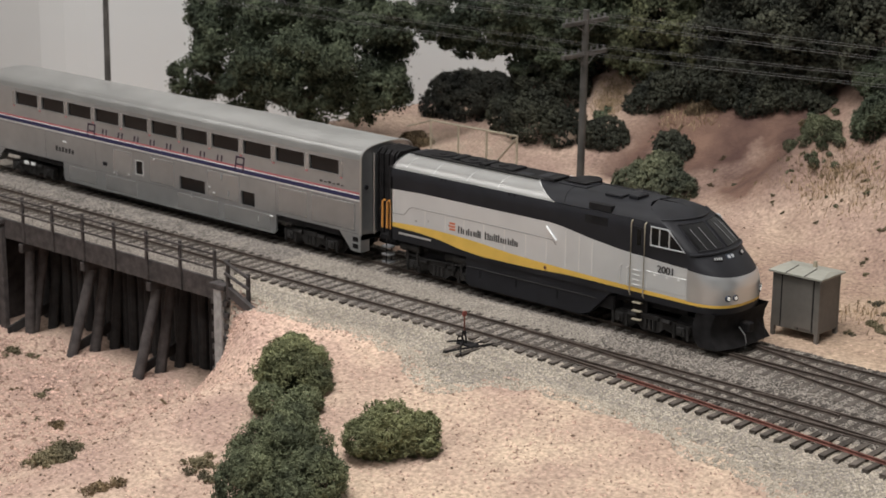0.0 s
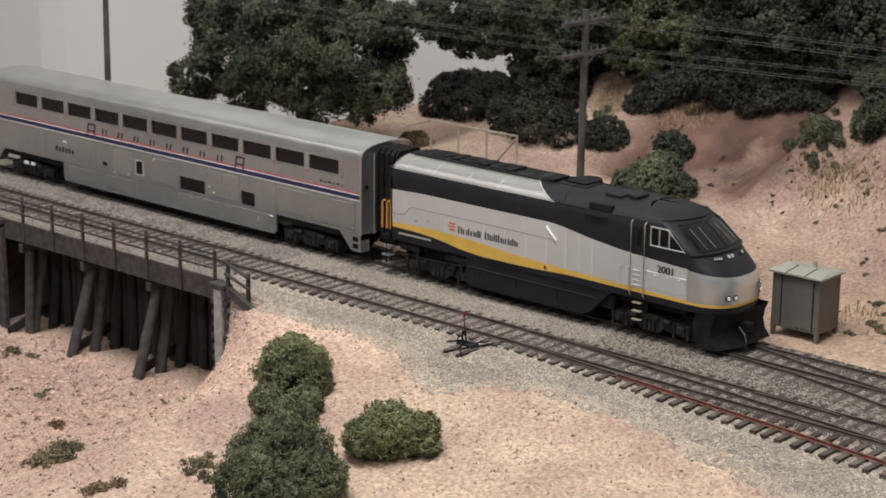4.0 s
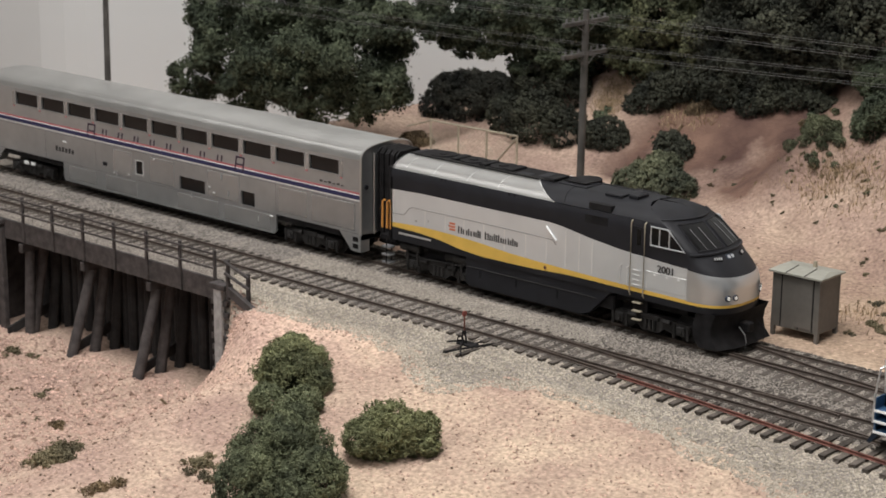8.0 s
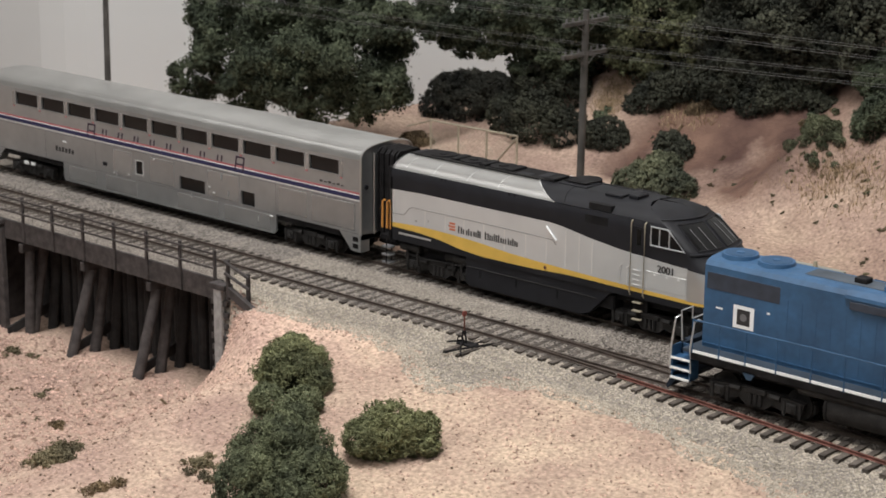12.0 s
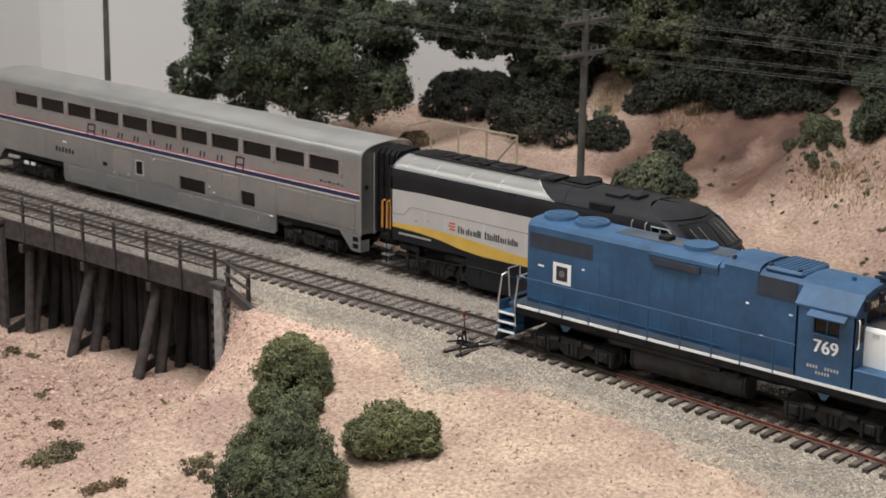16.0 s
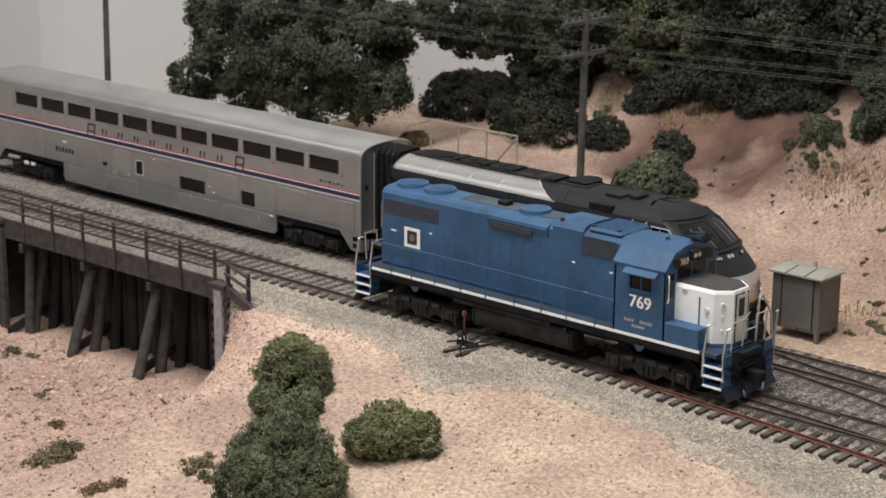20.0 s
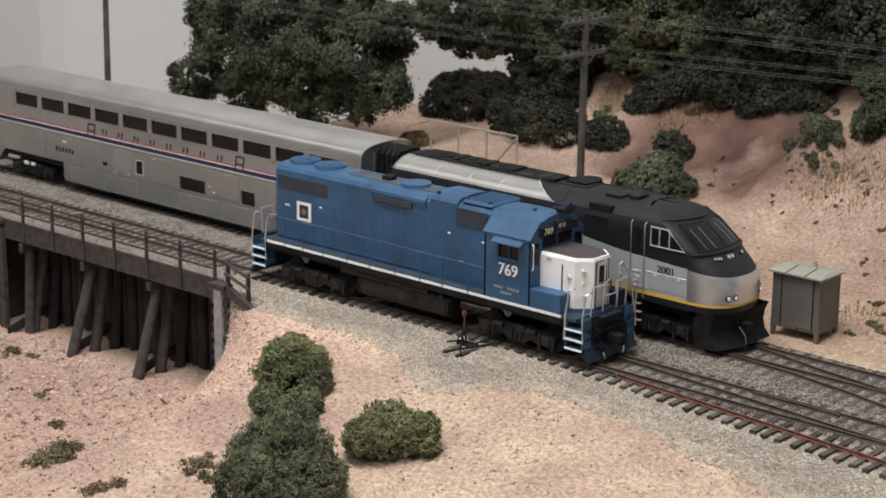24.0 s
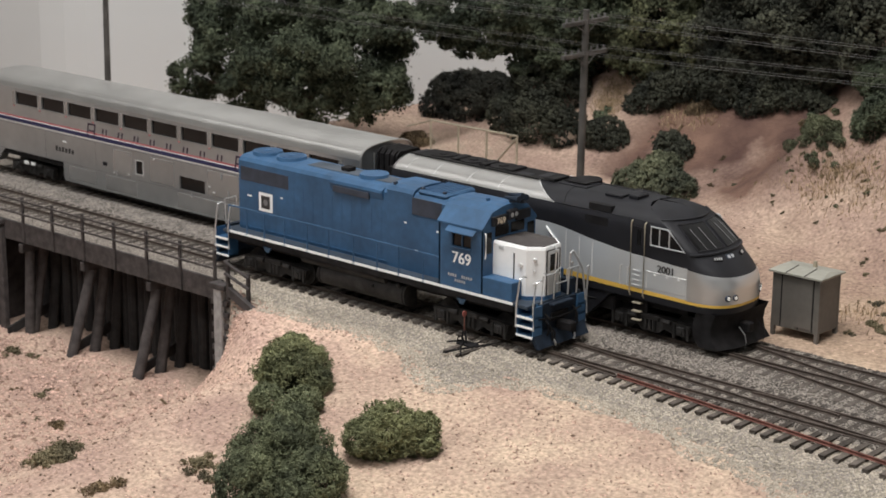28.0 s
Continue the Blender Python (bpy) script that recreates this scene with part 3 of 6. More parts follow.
# ---- trestle ----
def trestle():
    y0 = -73.5
    tr = thing("trestle_bridge", P(0, 0, 0), "dark timber pile trestle with ballasted deck and handrail", "bridge")
    part("deck", B(-330, -38.0, y0 + 0.6, 27, -9.5, -4.6), M_TIMBER, tr)
    part("side_beam", B(-330, -37.5, y0 - 1.2, y0 + 0.6, -13.2, -3.0, bev=0.2), M_TIMBER, tr, "dark grey weathered side beam")
    for k in range(11):
        y = y0 + 9 + k * 8.5
        part("stringer", B(-330, -38.0, y - 1.8, y + 1.8, -14.2, -9.5), M_TIMBER, tr)
    # handrail
    for i in range(13):
        x = -38.6 - 24.6 * i
        p = part("rail_post", B(x - 0.8, x + 0.8, y0 - 2.4, y0 - 1.2, -12.8, 11.3, bev=0.15), M_TIMBER, tr)
    for z in (2.6, 9.6):
        part("hand_rail", B(-340, -38, y0 - 3.1, y0 - 2.6, z - 0.5, z + 0.5, bev=0.1), M_TIMBER, tr)
    # bents: a cap on a row of piles, the outer ones battered
    for i, x in enumerate((-88, -139, -190, -243, -295)):
        part("pile_cap", B(x - 1.5, x + 1.5, y0 - 1.5, 30, -18.8, -14.2, bev=0.2), M_TIMBER, tr, "heavy square timber pile cap")
        rng = random.Random(i)
        ys = [y0 + 4.5 + 9.0 * k for k in range(9)]
        for k, y in enumerate(ys):
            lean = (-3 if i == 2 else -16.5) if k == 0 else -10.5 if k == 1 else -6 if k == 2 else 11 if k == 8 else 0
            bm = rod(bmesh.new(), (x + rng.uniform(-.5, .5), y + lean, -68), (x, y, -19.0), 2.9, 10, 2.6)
            # posts behind the front two get the copy darkened for shade
            part("support_post", bm, M_TIMBER if k < 2 else M_TIMBER_SHADE, tr, "round dark timber post", smooth=True)
        bm = bmesh.new()
        skin(bm, [[(x + sx, y, z + dz) for sx, dz in ((-3.9, -2.6), (-2.6, -2.6), (-2.6, 2.2), (-3.9, 2.2))] for y, z in ((y0 - 9.5, -60.5), (-48, -50))], closed=True, caps=True)
        part("sway_brace", bm, M_TIMBER_SHADE, tr)
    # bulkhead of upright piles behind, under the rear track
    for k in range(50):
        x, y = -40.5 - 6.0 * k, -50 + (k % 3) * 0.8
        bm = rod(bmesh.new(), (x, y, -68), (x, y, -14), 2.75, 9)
        part("bulkhead_post", bm, M_TIMBER_SHADE, tr, smooth=True)
    # abutment
    part("abutment_post", B(-34.6, -29.2, -80.4, -76.4, -58, -5.0, bev=0.4), M_GREYWOOD, tr, "pale grey square abutment post")
    part("abutment_cap", B(-37.0, -26.5, -80.9, -74.8, -5.4, -2.8, bev=0.3), M_TIMBER, tr)
    for k in range(9):
        z = -9.5 - 5.6 * k
        part("abutment_plank", B(-37.5, -26.6 + 0.5 * (k % 2), -79.4 + 0.3 * (k % 3), 30, z - 4.0, z - 1.2, bev=0.2), M_TIMBER, tr)
    # far abutment at the other end
    for k, x in enumerate((-219, -213.5, -208)):
        part("abutment_post", B(x, x + 4.6, -78.5 + k * 0.6, -74, -66, -5.5 - (k == 2) * 2, bev=0.4), M_TIMBER, tr)
    part("abutment_cap", B(-222, -203, -79.5, -73, -5.6, -3.2, bev=0.3), M_TIMBER, tr)
    part("abutment_wall", B(-216, -213, -74, 30, -66, -14, bev=0.2), M_TIMBER, tr)
    # wing handrail that slopes down the bank, and the beam that holds the ballast
    for x, zt, zb in ((-24.8, 9.9, -9), (-11.2, 5.9, -15.0)):
        part("rail_post", B(x - 0.9, x + 0.9, -80.2, -78.8, zb, zt, bev=0.15), M_TIMBER, tr)
    for za, zb in ((9.2, 4.2), (3.6, -1.0)):
        part("hand_rail", tube(bmesh.new(), [(-25.8, -80.6, za), (-9.6, -80.6, zb)], 0.75, 6), M_TIMBER, tr)
    bm = bmesh.new()
    skin(bm, [[(x, y, zz - 2.6), (x, y + 2.4, zz - 2.6), (x, y + 2.4, zz + 1.6), (x, y, zz + 1.6)] for x, y, zz in ((-23.5, -81.0, -4.2), (2.6, -85.5, -11.2))], closed=True, caps=True)
    part("wing_beam", bm, M_TIMBER, tr)


# ---- passenger car ----
def passenger_car():
    car = thing("passenger_car", P(0, 0, 0), "stainless steel bilevel passenger rail car with striped side", "rail car")
    X0, X1, W = -294.0, 0.0, 17.8
    wins = [(-267.4 + 23.33 * i, -247.6 + 23.33 * i, 41.4, 48.4) for i in range(11)]
    low = [(-129.5, -110.0, 15.5, 22.4), (-82.8, -73.0, 15.2, 22.4), (-164.6, -158.9, 17.8, 25.0)]
    for sgn, nm in ((-1, "side_panel"), (1, "side_panel")):
        bm = bmesh.new()
        holed_wall(bm, X0, X1, 14.4, 50.2, sgn * W, wins + low, -sgn * 0.7)
        part(nm, bm, M_STEEL, car, "brushed stainless side with rows of windows")
        prf = [(-225, 4.3), (-59.5, 4.3), (-57.8, 6), (-57.8, 14.4), (-226.5, 14.4), (-226.5, 6)]
        part("skirt", prism(bmesh.new(), prf, sgn * (W - 0.9), sgn * W), M_STEEL, car)
        for e in (0, 1):
            o = [(-14, 14.4), (-6.3, 6.0), (0, 5.7), (0, 14.4)]
            if e:
                o = [(X0 - u, v) for u, v in o]
            bm = prism(bmesh.new(), o, sgn * (W - 6), sgn * W)
            sb = part("corner_step", bm, M_STEEL, car)
            for zz in (7.2, 10.6):
                xa, xb = (-5.2, -1.6) if not e else (X0 + 1.6, X0 + 5.2)
                part("step_hole", B(xa, xb, sgn * (W - 0.3), sgn * (W + 0.06), zz, zz + 2.3), M_UNDER, sb)
        for xa, xb, za, zb in wins + low:
            part("window", B(xa, xb, sgn * (W - 0.7), sgn * (W - 0.9), za, zb), M_GLASS, car, "dark tinted window")
    for xa, xb, za, zb in wins + low:
        bm = bmesh.new()
        t, y = 0.45, -W
        for a in ((xa - t, xb + t, zb, zb + t), (xa - t, xb + t, za - t, za), (xa - t, xa, za, zb), (xb, xb + t, za, zb)):
            box(bm, a[0], a[1], y - 0.14, y + 0.1, a[2], a[3])
        part("window_frame", bm, M_SEAM if xb - xa < 8 else M_STEEL, car)
    # roof, end walls, floor
    arc = [(W, 50.2), (17.5, 51.9), (16.4, 53.7), (14.4, 55.2), (11, 56.3), (6, 56.9), (0, 57.1)]
    ring = arc + [(-u, v) for u, v in arc[-2::-1]]
    part("roof", skin(bmesh.new(), [[(x, u, v) for u, v in ring] for x in (X0, -240, -180, -120, -60, X1)]), M_ROOFSTEEL, car, "smooth rounded silver roof", smooth=True)
    for u, v in ((-17.1, 52.8), (-15.5, 54.5), (-13.2, 55.65), (-11, 56.3), (-8.5, 56.62), (-6, 56.9), (-3, 57.02), (0, 57.1), (3, 57.02), (6, 56.9), (8.5, 56.62), (11, 56.3)):
        part("roof_rib", tube(bmesh.new(), [(X0 + 1, u, v), (X1 - 1, u, v)], 0.10, 4), M_ROOFSTEEL, car)
    outline = [(W, 12)] + ring + [(-W, 12)]
    for x, s in ((X1, -1), (X0, 1)):
        part("end_wall", prism(bmesh.new(), [(u * 0.995, v - 0.1) for u, v in outline], x, x + s * 1.0, axis="x"), M_STEEL, car)
    part("end_trim", tube(bmesh.new(), [(0.2, u, v) for u, v in [(-W, 14)] + ring[::-1] + [(W, 14)]], 0.55, 6), M_ROOFSTEEL, car)
    part("floor_pan", B(X0, X1, -W + 0.9, W - 0.9, 11.5, 14.0), M_UNDER, car)
    part("gangway", B(1.0, 15.2, -7.4, 7.4, 15, 53.0, bev=0.5), M_UNDER, car, "black rubber gangway between the cars")
    for k in range(8):
        x, w = 1.8 + 1.7 * k, 8.9 - 0.5 * (k % 2)
        o = [(w, 15), (w, 53.4), (w - 2.2, 55.3), (2.2 - w, 55.3), (-w, 53.4), (-w, 15), (-7.0, 15), (-7.0, 52.6), (7.0, 52.6), (7.0, 15)]
        part("diaphragm_fold", prism(bmesh.new(), o, x, x + 1.1, axis="x"), M_UNDER, car, "black gangway fold")
    part("end_door", B(0.1, 0.7, -6, 6, 16, 50), M_UNDER, car)
    part("end_post", rod(bmesh.new(), (1.2, -9.6, 14), (1.2, -9.6, 53), 0.5), M_ROOFSTEEL, car)
    part("marker_lamp", rod(bmesh.new(), (0, -14.2, 37), (0.9, -14.2, 37), 1.1, 10), M_BLACK, car)
    # stripes and lettering as plain bars
    for nm, za, zb, m in (("red_stripe", 33.75, 34.8, M_PINK), ("blue_stripe", 31.2, 33.3, M_NAVY), ("white_stripe", 33.32, 33.72, M_WHITE)):
        part(nm, B(X0 + 0.2, X1 - 0.5, -W - 0.08, -W + 0.1, za, zb), m, car)
    part("white_stripe", B(X0 + 0.2, X1 - 0.5, -W - 0.08, -W + 0.1, 30.5, 31.15), M_SEAM, car)
    for i in range(10):
        x = -205 + 13.05 * i
        bm = bmesh.new()
        big = i in (0, 9)
        z0, z1, w = (31.9, 39.6, 6.6) if big else (35.0, 38.0, 3.9)
        lean = 0.16 * (z1 - z0)
        for u in (x, x + w - 1.0):
            prism(bm, [(u, z0), (u + 1.0, z0), (u + 1.0 + lean, z1), (u + lean, z1)], -W - 0.14, -W)
        if big:
            for zz in (z0 + 3.2, z1 - 0.9):
                k = 0.16 * (zz - z0)
                box(bm, x + 0.9 + k, x + w - 0.9 + k, -W - 0.14, -W, zz, zz + 0.8)
        part("name_bar", bm, M_NAVYMARK, car, "dark violet lettering bar")
    for i in range(12):
        x = -269.2 + 23.33 * i
        part("window_bracket", B(x - 0.7, x + 0.7, -W - 0.3, -W, 39.8, 40.5), M_PINK, car)
        part("window_mullion", B(x - 1.25, x + 1.25, -W - 0.16, -W, 40.6, 48.6, bev=0.06), M_STEEL2, car)
    for xa, xb, za, zb in ((-233, -216, 20.1, 22.9), (-150, -136, 17.4, 18.3), (-27, -10, 36.2, 37.2)):
        bm = bmesh.new()
        n = max(3, int((xb - xa) / 2.6))
        for k in range(n):
            u = xa + (xb - xa) * k / n
            box(bm, u, u + (xb - xa) / n * 0.66, -W - 0.1, -W, za, zb - (0.5 if k % 2 else 0))
        part("lettering_bar", bm, M_DARKMARK, car, "small dark lettering bars")
    part("vent", B(-192, -188.5, -W - 0.2, -W, 18.2, 20.2), M_BLACK, car)
    for x, z in ((-97, 26), (-120, 12.6), (-92, 18), (-70, 9), (-22, 29), (-180, 14)):
        part("grab_iron", rod(bmesh.new(), (x, -W - 0.5, z), (x, -W - 0.5, z + 2.6), 0.25), M_CHROME, car)
    for x, xb in ((-31, -3.5), (-108, -84)):
        bm = bmesh.new()
        for a in ((x, xb, 29.2, 29.5), (x, xb, 15.6, 15.9), (x, x + 0.3, 15.6, 29.5), (xb - 0.3, xb, 15.6, 29.5)):
            box(bm, a[0], a[1], -W - 0.06, -W, a[2], a[3])
        part("hatch_seam", bm, M_SEAMDARK, car)
    # raised access panels and sheet joints
    for xa, xb, za, zb in ((-33, -4, 16, 29), (-56, -36, 16.4, 28.8), (-108, -84.5, 16, 29), (-153, -134, 15.6, 28.6), (-183, -168, 15.2, 28.4), (-222, -198, 6, 13.4), (-190, -164, 5.4, 13.4), (-132, -100, 5.4, 13.4), (-96, -62, 5.4, 13.4)):
        part("access_panel", B(xa, xb, -W - 0.14, -W + 0.1, za, zb, bev=0.1), M_STEEL2, car)
    for z in (29.8, 14.5):
        part("sheet_joint", B(X0 + 1, X1 - 1, -W - 0.08, -W, z, z + 0.22), M_SEAMDARK, car)
    for x in (-58, -134, -198, -242):
        part("sheet_joint", B(x, x + 0.25, -W - 0.06, -W, 14.7, 30.0), M_SEAMDARK, car)
    for x, z, w in ((-183, 15.4, 1.0), (-171, 16.2, 1.2), (-107, 20, 1.2), (-104, 17.4, 1.4), (-150, 27.6, 0.9), (-62, 12.6, 2.2), (-226, 25.6, 3.2)):
        part("small_fitting", B(x, x + w, -W - 0.5, -W, z, z + 0.7, bev=0.1), M_SEAM, car)
    for xc in (-36, -258):
        truck(car, xc, 28.5, 5.3, 15.0)
    part("coupler", B(-2, 9, -2, 2, 7.5, 11.5, bev=0.4), M_UNDER, car)
    for x in (-264, -258):
        part("hose_bracket", B(x, x + 3.5, -16.8, -15.8, 7.6, 9.4, bev=0.2), M_WHITE, car, "small white bracket")
    part("brake_hose", tube(bmesh.new(), [(-293, -9, 12), (-296, -10, 8), (-297, -10, 6)], 0.6), M_CHROME, car)


def wheelset(r):
    """A turning axle with two flanged wheels, along y."""
    bm = bmesh.new()
    for s in (-1, 1):
        rod(bm, (0, s * 6.9, 0), (0, s * 7.4, 0), r + 0.6, 20)
        rod(bm, (0, s * 7.4, 0), (0, s * 9.6, 0), r, 20)
        for k in range(6):
            a = k * math.pi / 3
            box(bm, r * 0.62 * math.cos(a) - 0.4, r * 0.62 * math.cos(a) + 0.4, s * 9.6 - 0.1, s * 9.6 + 0.1, r * 0.62 * math.sin(a) - 0.4, r * 0.62 * math.sin(a) + 0.4)
    rod(bm, (0, -9.6, 0), (0, 9.6, 0), 1.1, 8)
    return bm


def truck(parent, xc, base, r, halfw=14.5, keep=None):
    t = part("truck", B(xc - base * 0.72, xc + base * 0.72, -9, 9, r - 0.5, r + 3, bev=0.3), M_UNDER, parent, "black cast truck frame")
    for s in (-1, 1):
        h = base / 2
        o = [(xc - h - 5, r + 2.6), (xc - h - 4, r - 2.2), (xc - h + 4, r - 2.2), (xc - h * 0.45, r - 1.0), (xc - 4, r - 3.4), (xc + 4, r - 3.4), (xc + h * 0.45, r - 1.0), (xc + h - 4, r - 2.2), (xc + h + 4, r - 2.2), (xc + h + 5, r + 2.6), (xc + 6, r + 3.6), (xc - 6, r + 3.6)]
        part("side_frame", prism(bmesh.new(), o, s * (halfw - 2.5), s * halfw), M_TRUCK, t)
        for dx in (-h, h):
            part("journal_box", B(xc + dx - 2.2, xc + dx + 2.2, s * halfw, s * (halfw + 1.2), r - 2, r + 2, bev=0.4), M_TRUCK, t)
            part("brake_cylinder", rod(bmesh.new(), (xc + dx * 0.55 - 2.2, s * (halfw + 0.4), r + 2.6), (xc + dx * 0.55 + 2.2, s * (halfw + 0.4), r + 2.6), 1.2, 8), M_TRUCK, t)
        bm = bmesh.new()
        for k in (-1, 0, 1):
            rod(bm, (xc + k * 2.2, s * (halfw + 0.3), r - 2.4), (xc + k * 2.2, s * (halfw + 0.3), r + 2.0), 0.9, 8)
        part("spring", bm, M_TRUCK, t)
        for dx in (-h, h):
            for k in (-1, 1):
                part("pedestal", B(xc + dx + k * 3.4 - 0.7, xc + dx + k * 3.4 + 0.7, s * (halfw - 0.2), s * (halfw + 0.7), r - 3.6, r + 2.4, bev=0.2), M_TRUCK, t)
                part("brake_shoe", B(xc + dx + k * (r + 0.9) - 0.5, xc + dx + k * (r + 0.9) + 0.5, s * 7.6, s * 9.8, r - 2.0, r + 1.6, bev=0.15), M_TRUCK, t)
            part("axle_cap", rod(bmesh.new(), (xc + dx, s * (halfw + 1.2), r), (xc + dx, s * (halfw + 1.7), r), 1.3, 12), M_TRUCK, t)
        part("bolster", B(xc - 4.6, xc + 4.6, s * (halfw - 0.6), s * (halfw + 1.0), r + 1.8, r + 4.2, bev=0.4), M_TRUCK, t)
    for dx in (-base / 2, base / 2):
        w = part("wheelset", wheelset(r), M_TRUCK, parent)
        w.matrix_basis = P(xc + dx, 0, r)
        if keep is not None:
            keep.append((w, xc + dx, r))
    return t


# ---- streamlined locomotive ----
def cowl_half(z):
    return lerp_table([(17, 18.2), (46.5, 18.2), (48.5, 17.8), (50.5, 16.9), (52.5, 15.0), (54.0, 12.3), (54.9, 9.4), (55.3, 6.5), (55.5, 3.5), (55.6, 0.01)], z)


def nose_start(z):
    """Where the flat side ends and the nose begins to round."""
    return lerp_table([(14, 186), (34, 186), (41, 184.5), (48.8, 175.5), (52, 169), (55.6, 158)], z)


def nose_tip(z):
    return lerp_table([(14, 203.4), (20, 204.4), (27, 204.4), (31, 203.0), (34, 200.2), (38, 195.6), (41.7, 191.0), (47, 184.8), (51.5, 179.0), (53.5, 176.2), (55.6, 170)], z)


def nose_point(z, a, out=0.0):
    """A point of the rounded nose at height z; a runs from -1 (near side) through 0 (tip) to 1."""
    e = lerp_table([(18, 0.74), (30, 0.77), (34, 0.85), (38, 1.0), (41, 1.08), (56, 1.25)], z)
    s, c = math.sin(abs(a) * math.pi / 2) ** e, max(0.0, math.cos(abs(a) * math.pi / 2)) ** e
    x = nose_start(z)
    return (x + (nose_tip(z) - x + out) * c, math.copysign((cowl_half(z) + out) * s, a), z)


M_LAMP = mat("lit_lens", (0.85, 0.85, 0.82), 0.3, var=0.02)
M_LAMP.node_tree.nodes["Principled BSDF"].inputs["Emission Color"].default_value = (1, 0.97, 0.9, 1)
M_LAMP.node_tree.nodes["Principled BSDF"].inputs["Emission Strength"].default_value = 0.25


def streamliner():
    lo = thing("streamlined_locomotive", P(0, 0, 0), "silver and black streamlined diesel locomotive with yellow sweep stripe", "locomotive")
    XR = 20.0
    zb = [(20, 40.4), (40, 41.1), (116, 41.1), (122, 40.4), (138, 37.8), (152, 36.1), (167, 35.1), (181, 34.2), (210, 33.7)]
    yt = [(20, 24.6), (30, 25.2), (41, 25.6), (58, 25.3), (75, 24.4), (91, 23.1), (107, 22.4), (123, 21.9), (138, 21.5), (168, 21.0), (210, 20.5)]
    yb = [(20, 22.7), (37, 22.4), (51, 21.3), (63, 19.3), (75, 18.4), (91, 18.4), (107, 18.7), (123, 19.5), (138, 19.5), (168, 19.3), (210, 19.3)]
    xs = [XR + (186 - XR) * i / 44 for i in range(45)]

    def at(x, z, sgn):
        return (XR + (nose_start(z) - XR) * (x - XR) / (186 - XR), sgn * cowl_half(z), z)

    def band(name, lower, upper, m, label="", n=1):
        for sgn in (-1, 1):
            bm = skin(bmesh.new(), [[at(x, lower(x) + (upper(x) - lower(x)) * k / n, sgn) for k in range(n + 1)] for x in xs])
            part(name, bm, m, lo, label, smooth=n > 1)

    band("sill_panel", lambda x: 16.5, lambda x: lerp_table(yb, x), M_BLACK)
    band("yellow_stripe", lambda x: lerp_table(yb, x), lambda x: lerp_table(yt, x), M_YELLOW, "sweeping yellow stripe")
    band("side_panel", lambda x: lerp_table(yt, x), lambda x: lerp_table(zb, x), M_SILVER, "silver painted side")
    band("dark_band", lambda x: lerp_table(zb, x), lambda x: 50.0, M_BLACK, "black upper band", 8)
    zr = [50.0, 50.8, 51.6, 52.4, 53.2, 53.9, 54.5, 55.0, 55.3]
    cut = [(50.0, 115.5), (51.1, 112.5), (53.1, 107.5), (54.5, 103.0), (55.3, 99.0)]
    for sgn in (-1, 1):
        bm = skin(bmesh.new(), [[(XR + (lerp_table(cut, z) - XR) * t, sgn * cowl_half(z), z) for z in zr] for t in [i / 12 for i in range(13)]])
        part("roof_shoulder", bm, M_ROOFSTEEL, lo, "bright silver rounded roof edge", smooth=True)
        bm = skin(bmesh.new(), [[(lerp_table(cut, z) + (nose_start(z) - lerp_table(cut, z)) * t, sgn * (cowl_half(z) + 0.35 * (1 - t)), z + 0.25 * (1 - t)) for z in zr] for t in [i / 12 for i in range(13)]])
        part("cowl_shoulder", bm, M_BLACK, lo, smooth=True)
        part("cowl_edge", tube(bmesh.new(), [(lerp_table(cut, z) - 0.2, sgn * (cowl_half(z) + 0.1), z + 0.1) for z in zr], 0.3, 6), M_SEAM, lo, "bright edge where silver meets black")
        part("cowl_joint", tube(bmesh.new(), [(121.0 - (z - 50) * 0.5, sgn * (cowl_half(z) + 0.3), z + 0.22) for z in zr], 0.16, 5), M_UNDER, lo)
    top = [55.3, 55.4, 55.5, 55.6]
    ring = [(cowl_half(z), z) for z in top] + [(-cowl_half(z), z) for z in top[-2::-1]]
    part("roof", skin(bmesh.new(), [[(XR + (158 - XR) * i / 40, u, v) for u, v in ring] for i in range(41)]), M_BLACK, lo, "matt black roof", smooth=True)
    ends = [(18.2, 16.5), (18.2, 46.5)] + [(cowl_half(z), z) for z in zr + top[1:]]
    part("rear_wall", prism(bmesh.new(), ends + [(-u, v) for u, v in ends[-2::-1]], XR + 0.1, XR + 1, axis="x"), M_BLACK, lo)
    # nose, in its three colours
    fan = [i / 22 - 1 for i in range(45)]

    def nose(name, z0, z1, m, label="", n=8, drop=0.0):
        rows = []
        for i in range(n + 1):
            row = []
            for a in fan:
                w = 1 - abs(a)
                z = z0 + (z1 - z0) * i / n - (drop * math.sin(w * math.pi / 2) * (i / n if name == "nose_cone" else 1 - i / n))
                row.append(nose_point(z, a))
            rows.append(row)
        part(name, skin(bmesh.new(), rows), m, lo, label, smooth=True)

    nose("nose_sill", 16.5, 19.3, M_BLACK, n=2)
    nose("nose_stripe", 19.3, 20.5, M_YELLOW, n=2)
    nose("nose_cone", 20.5, 33.7, M_NOSE, "rounded silver nose", n=10, drop=2.3)
    nose("cab_shell", 33.7, 55.58, M_BLACK, "black sloping cab front", n=22, drop=2.3)
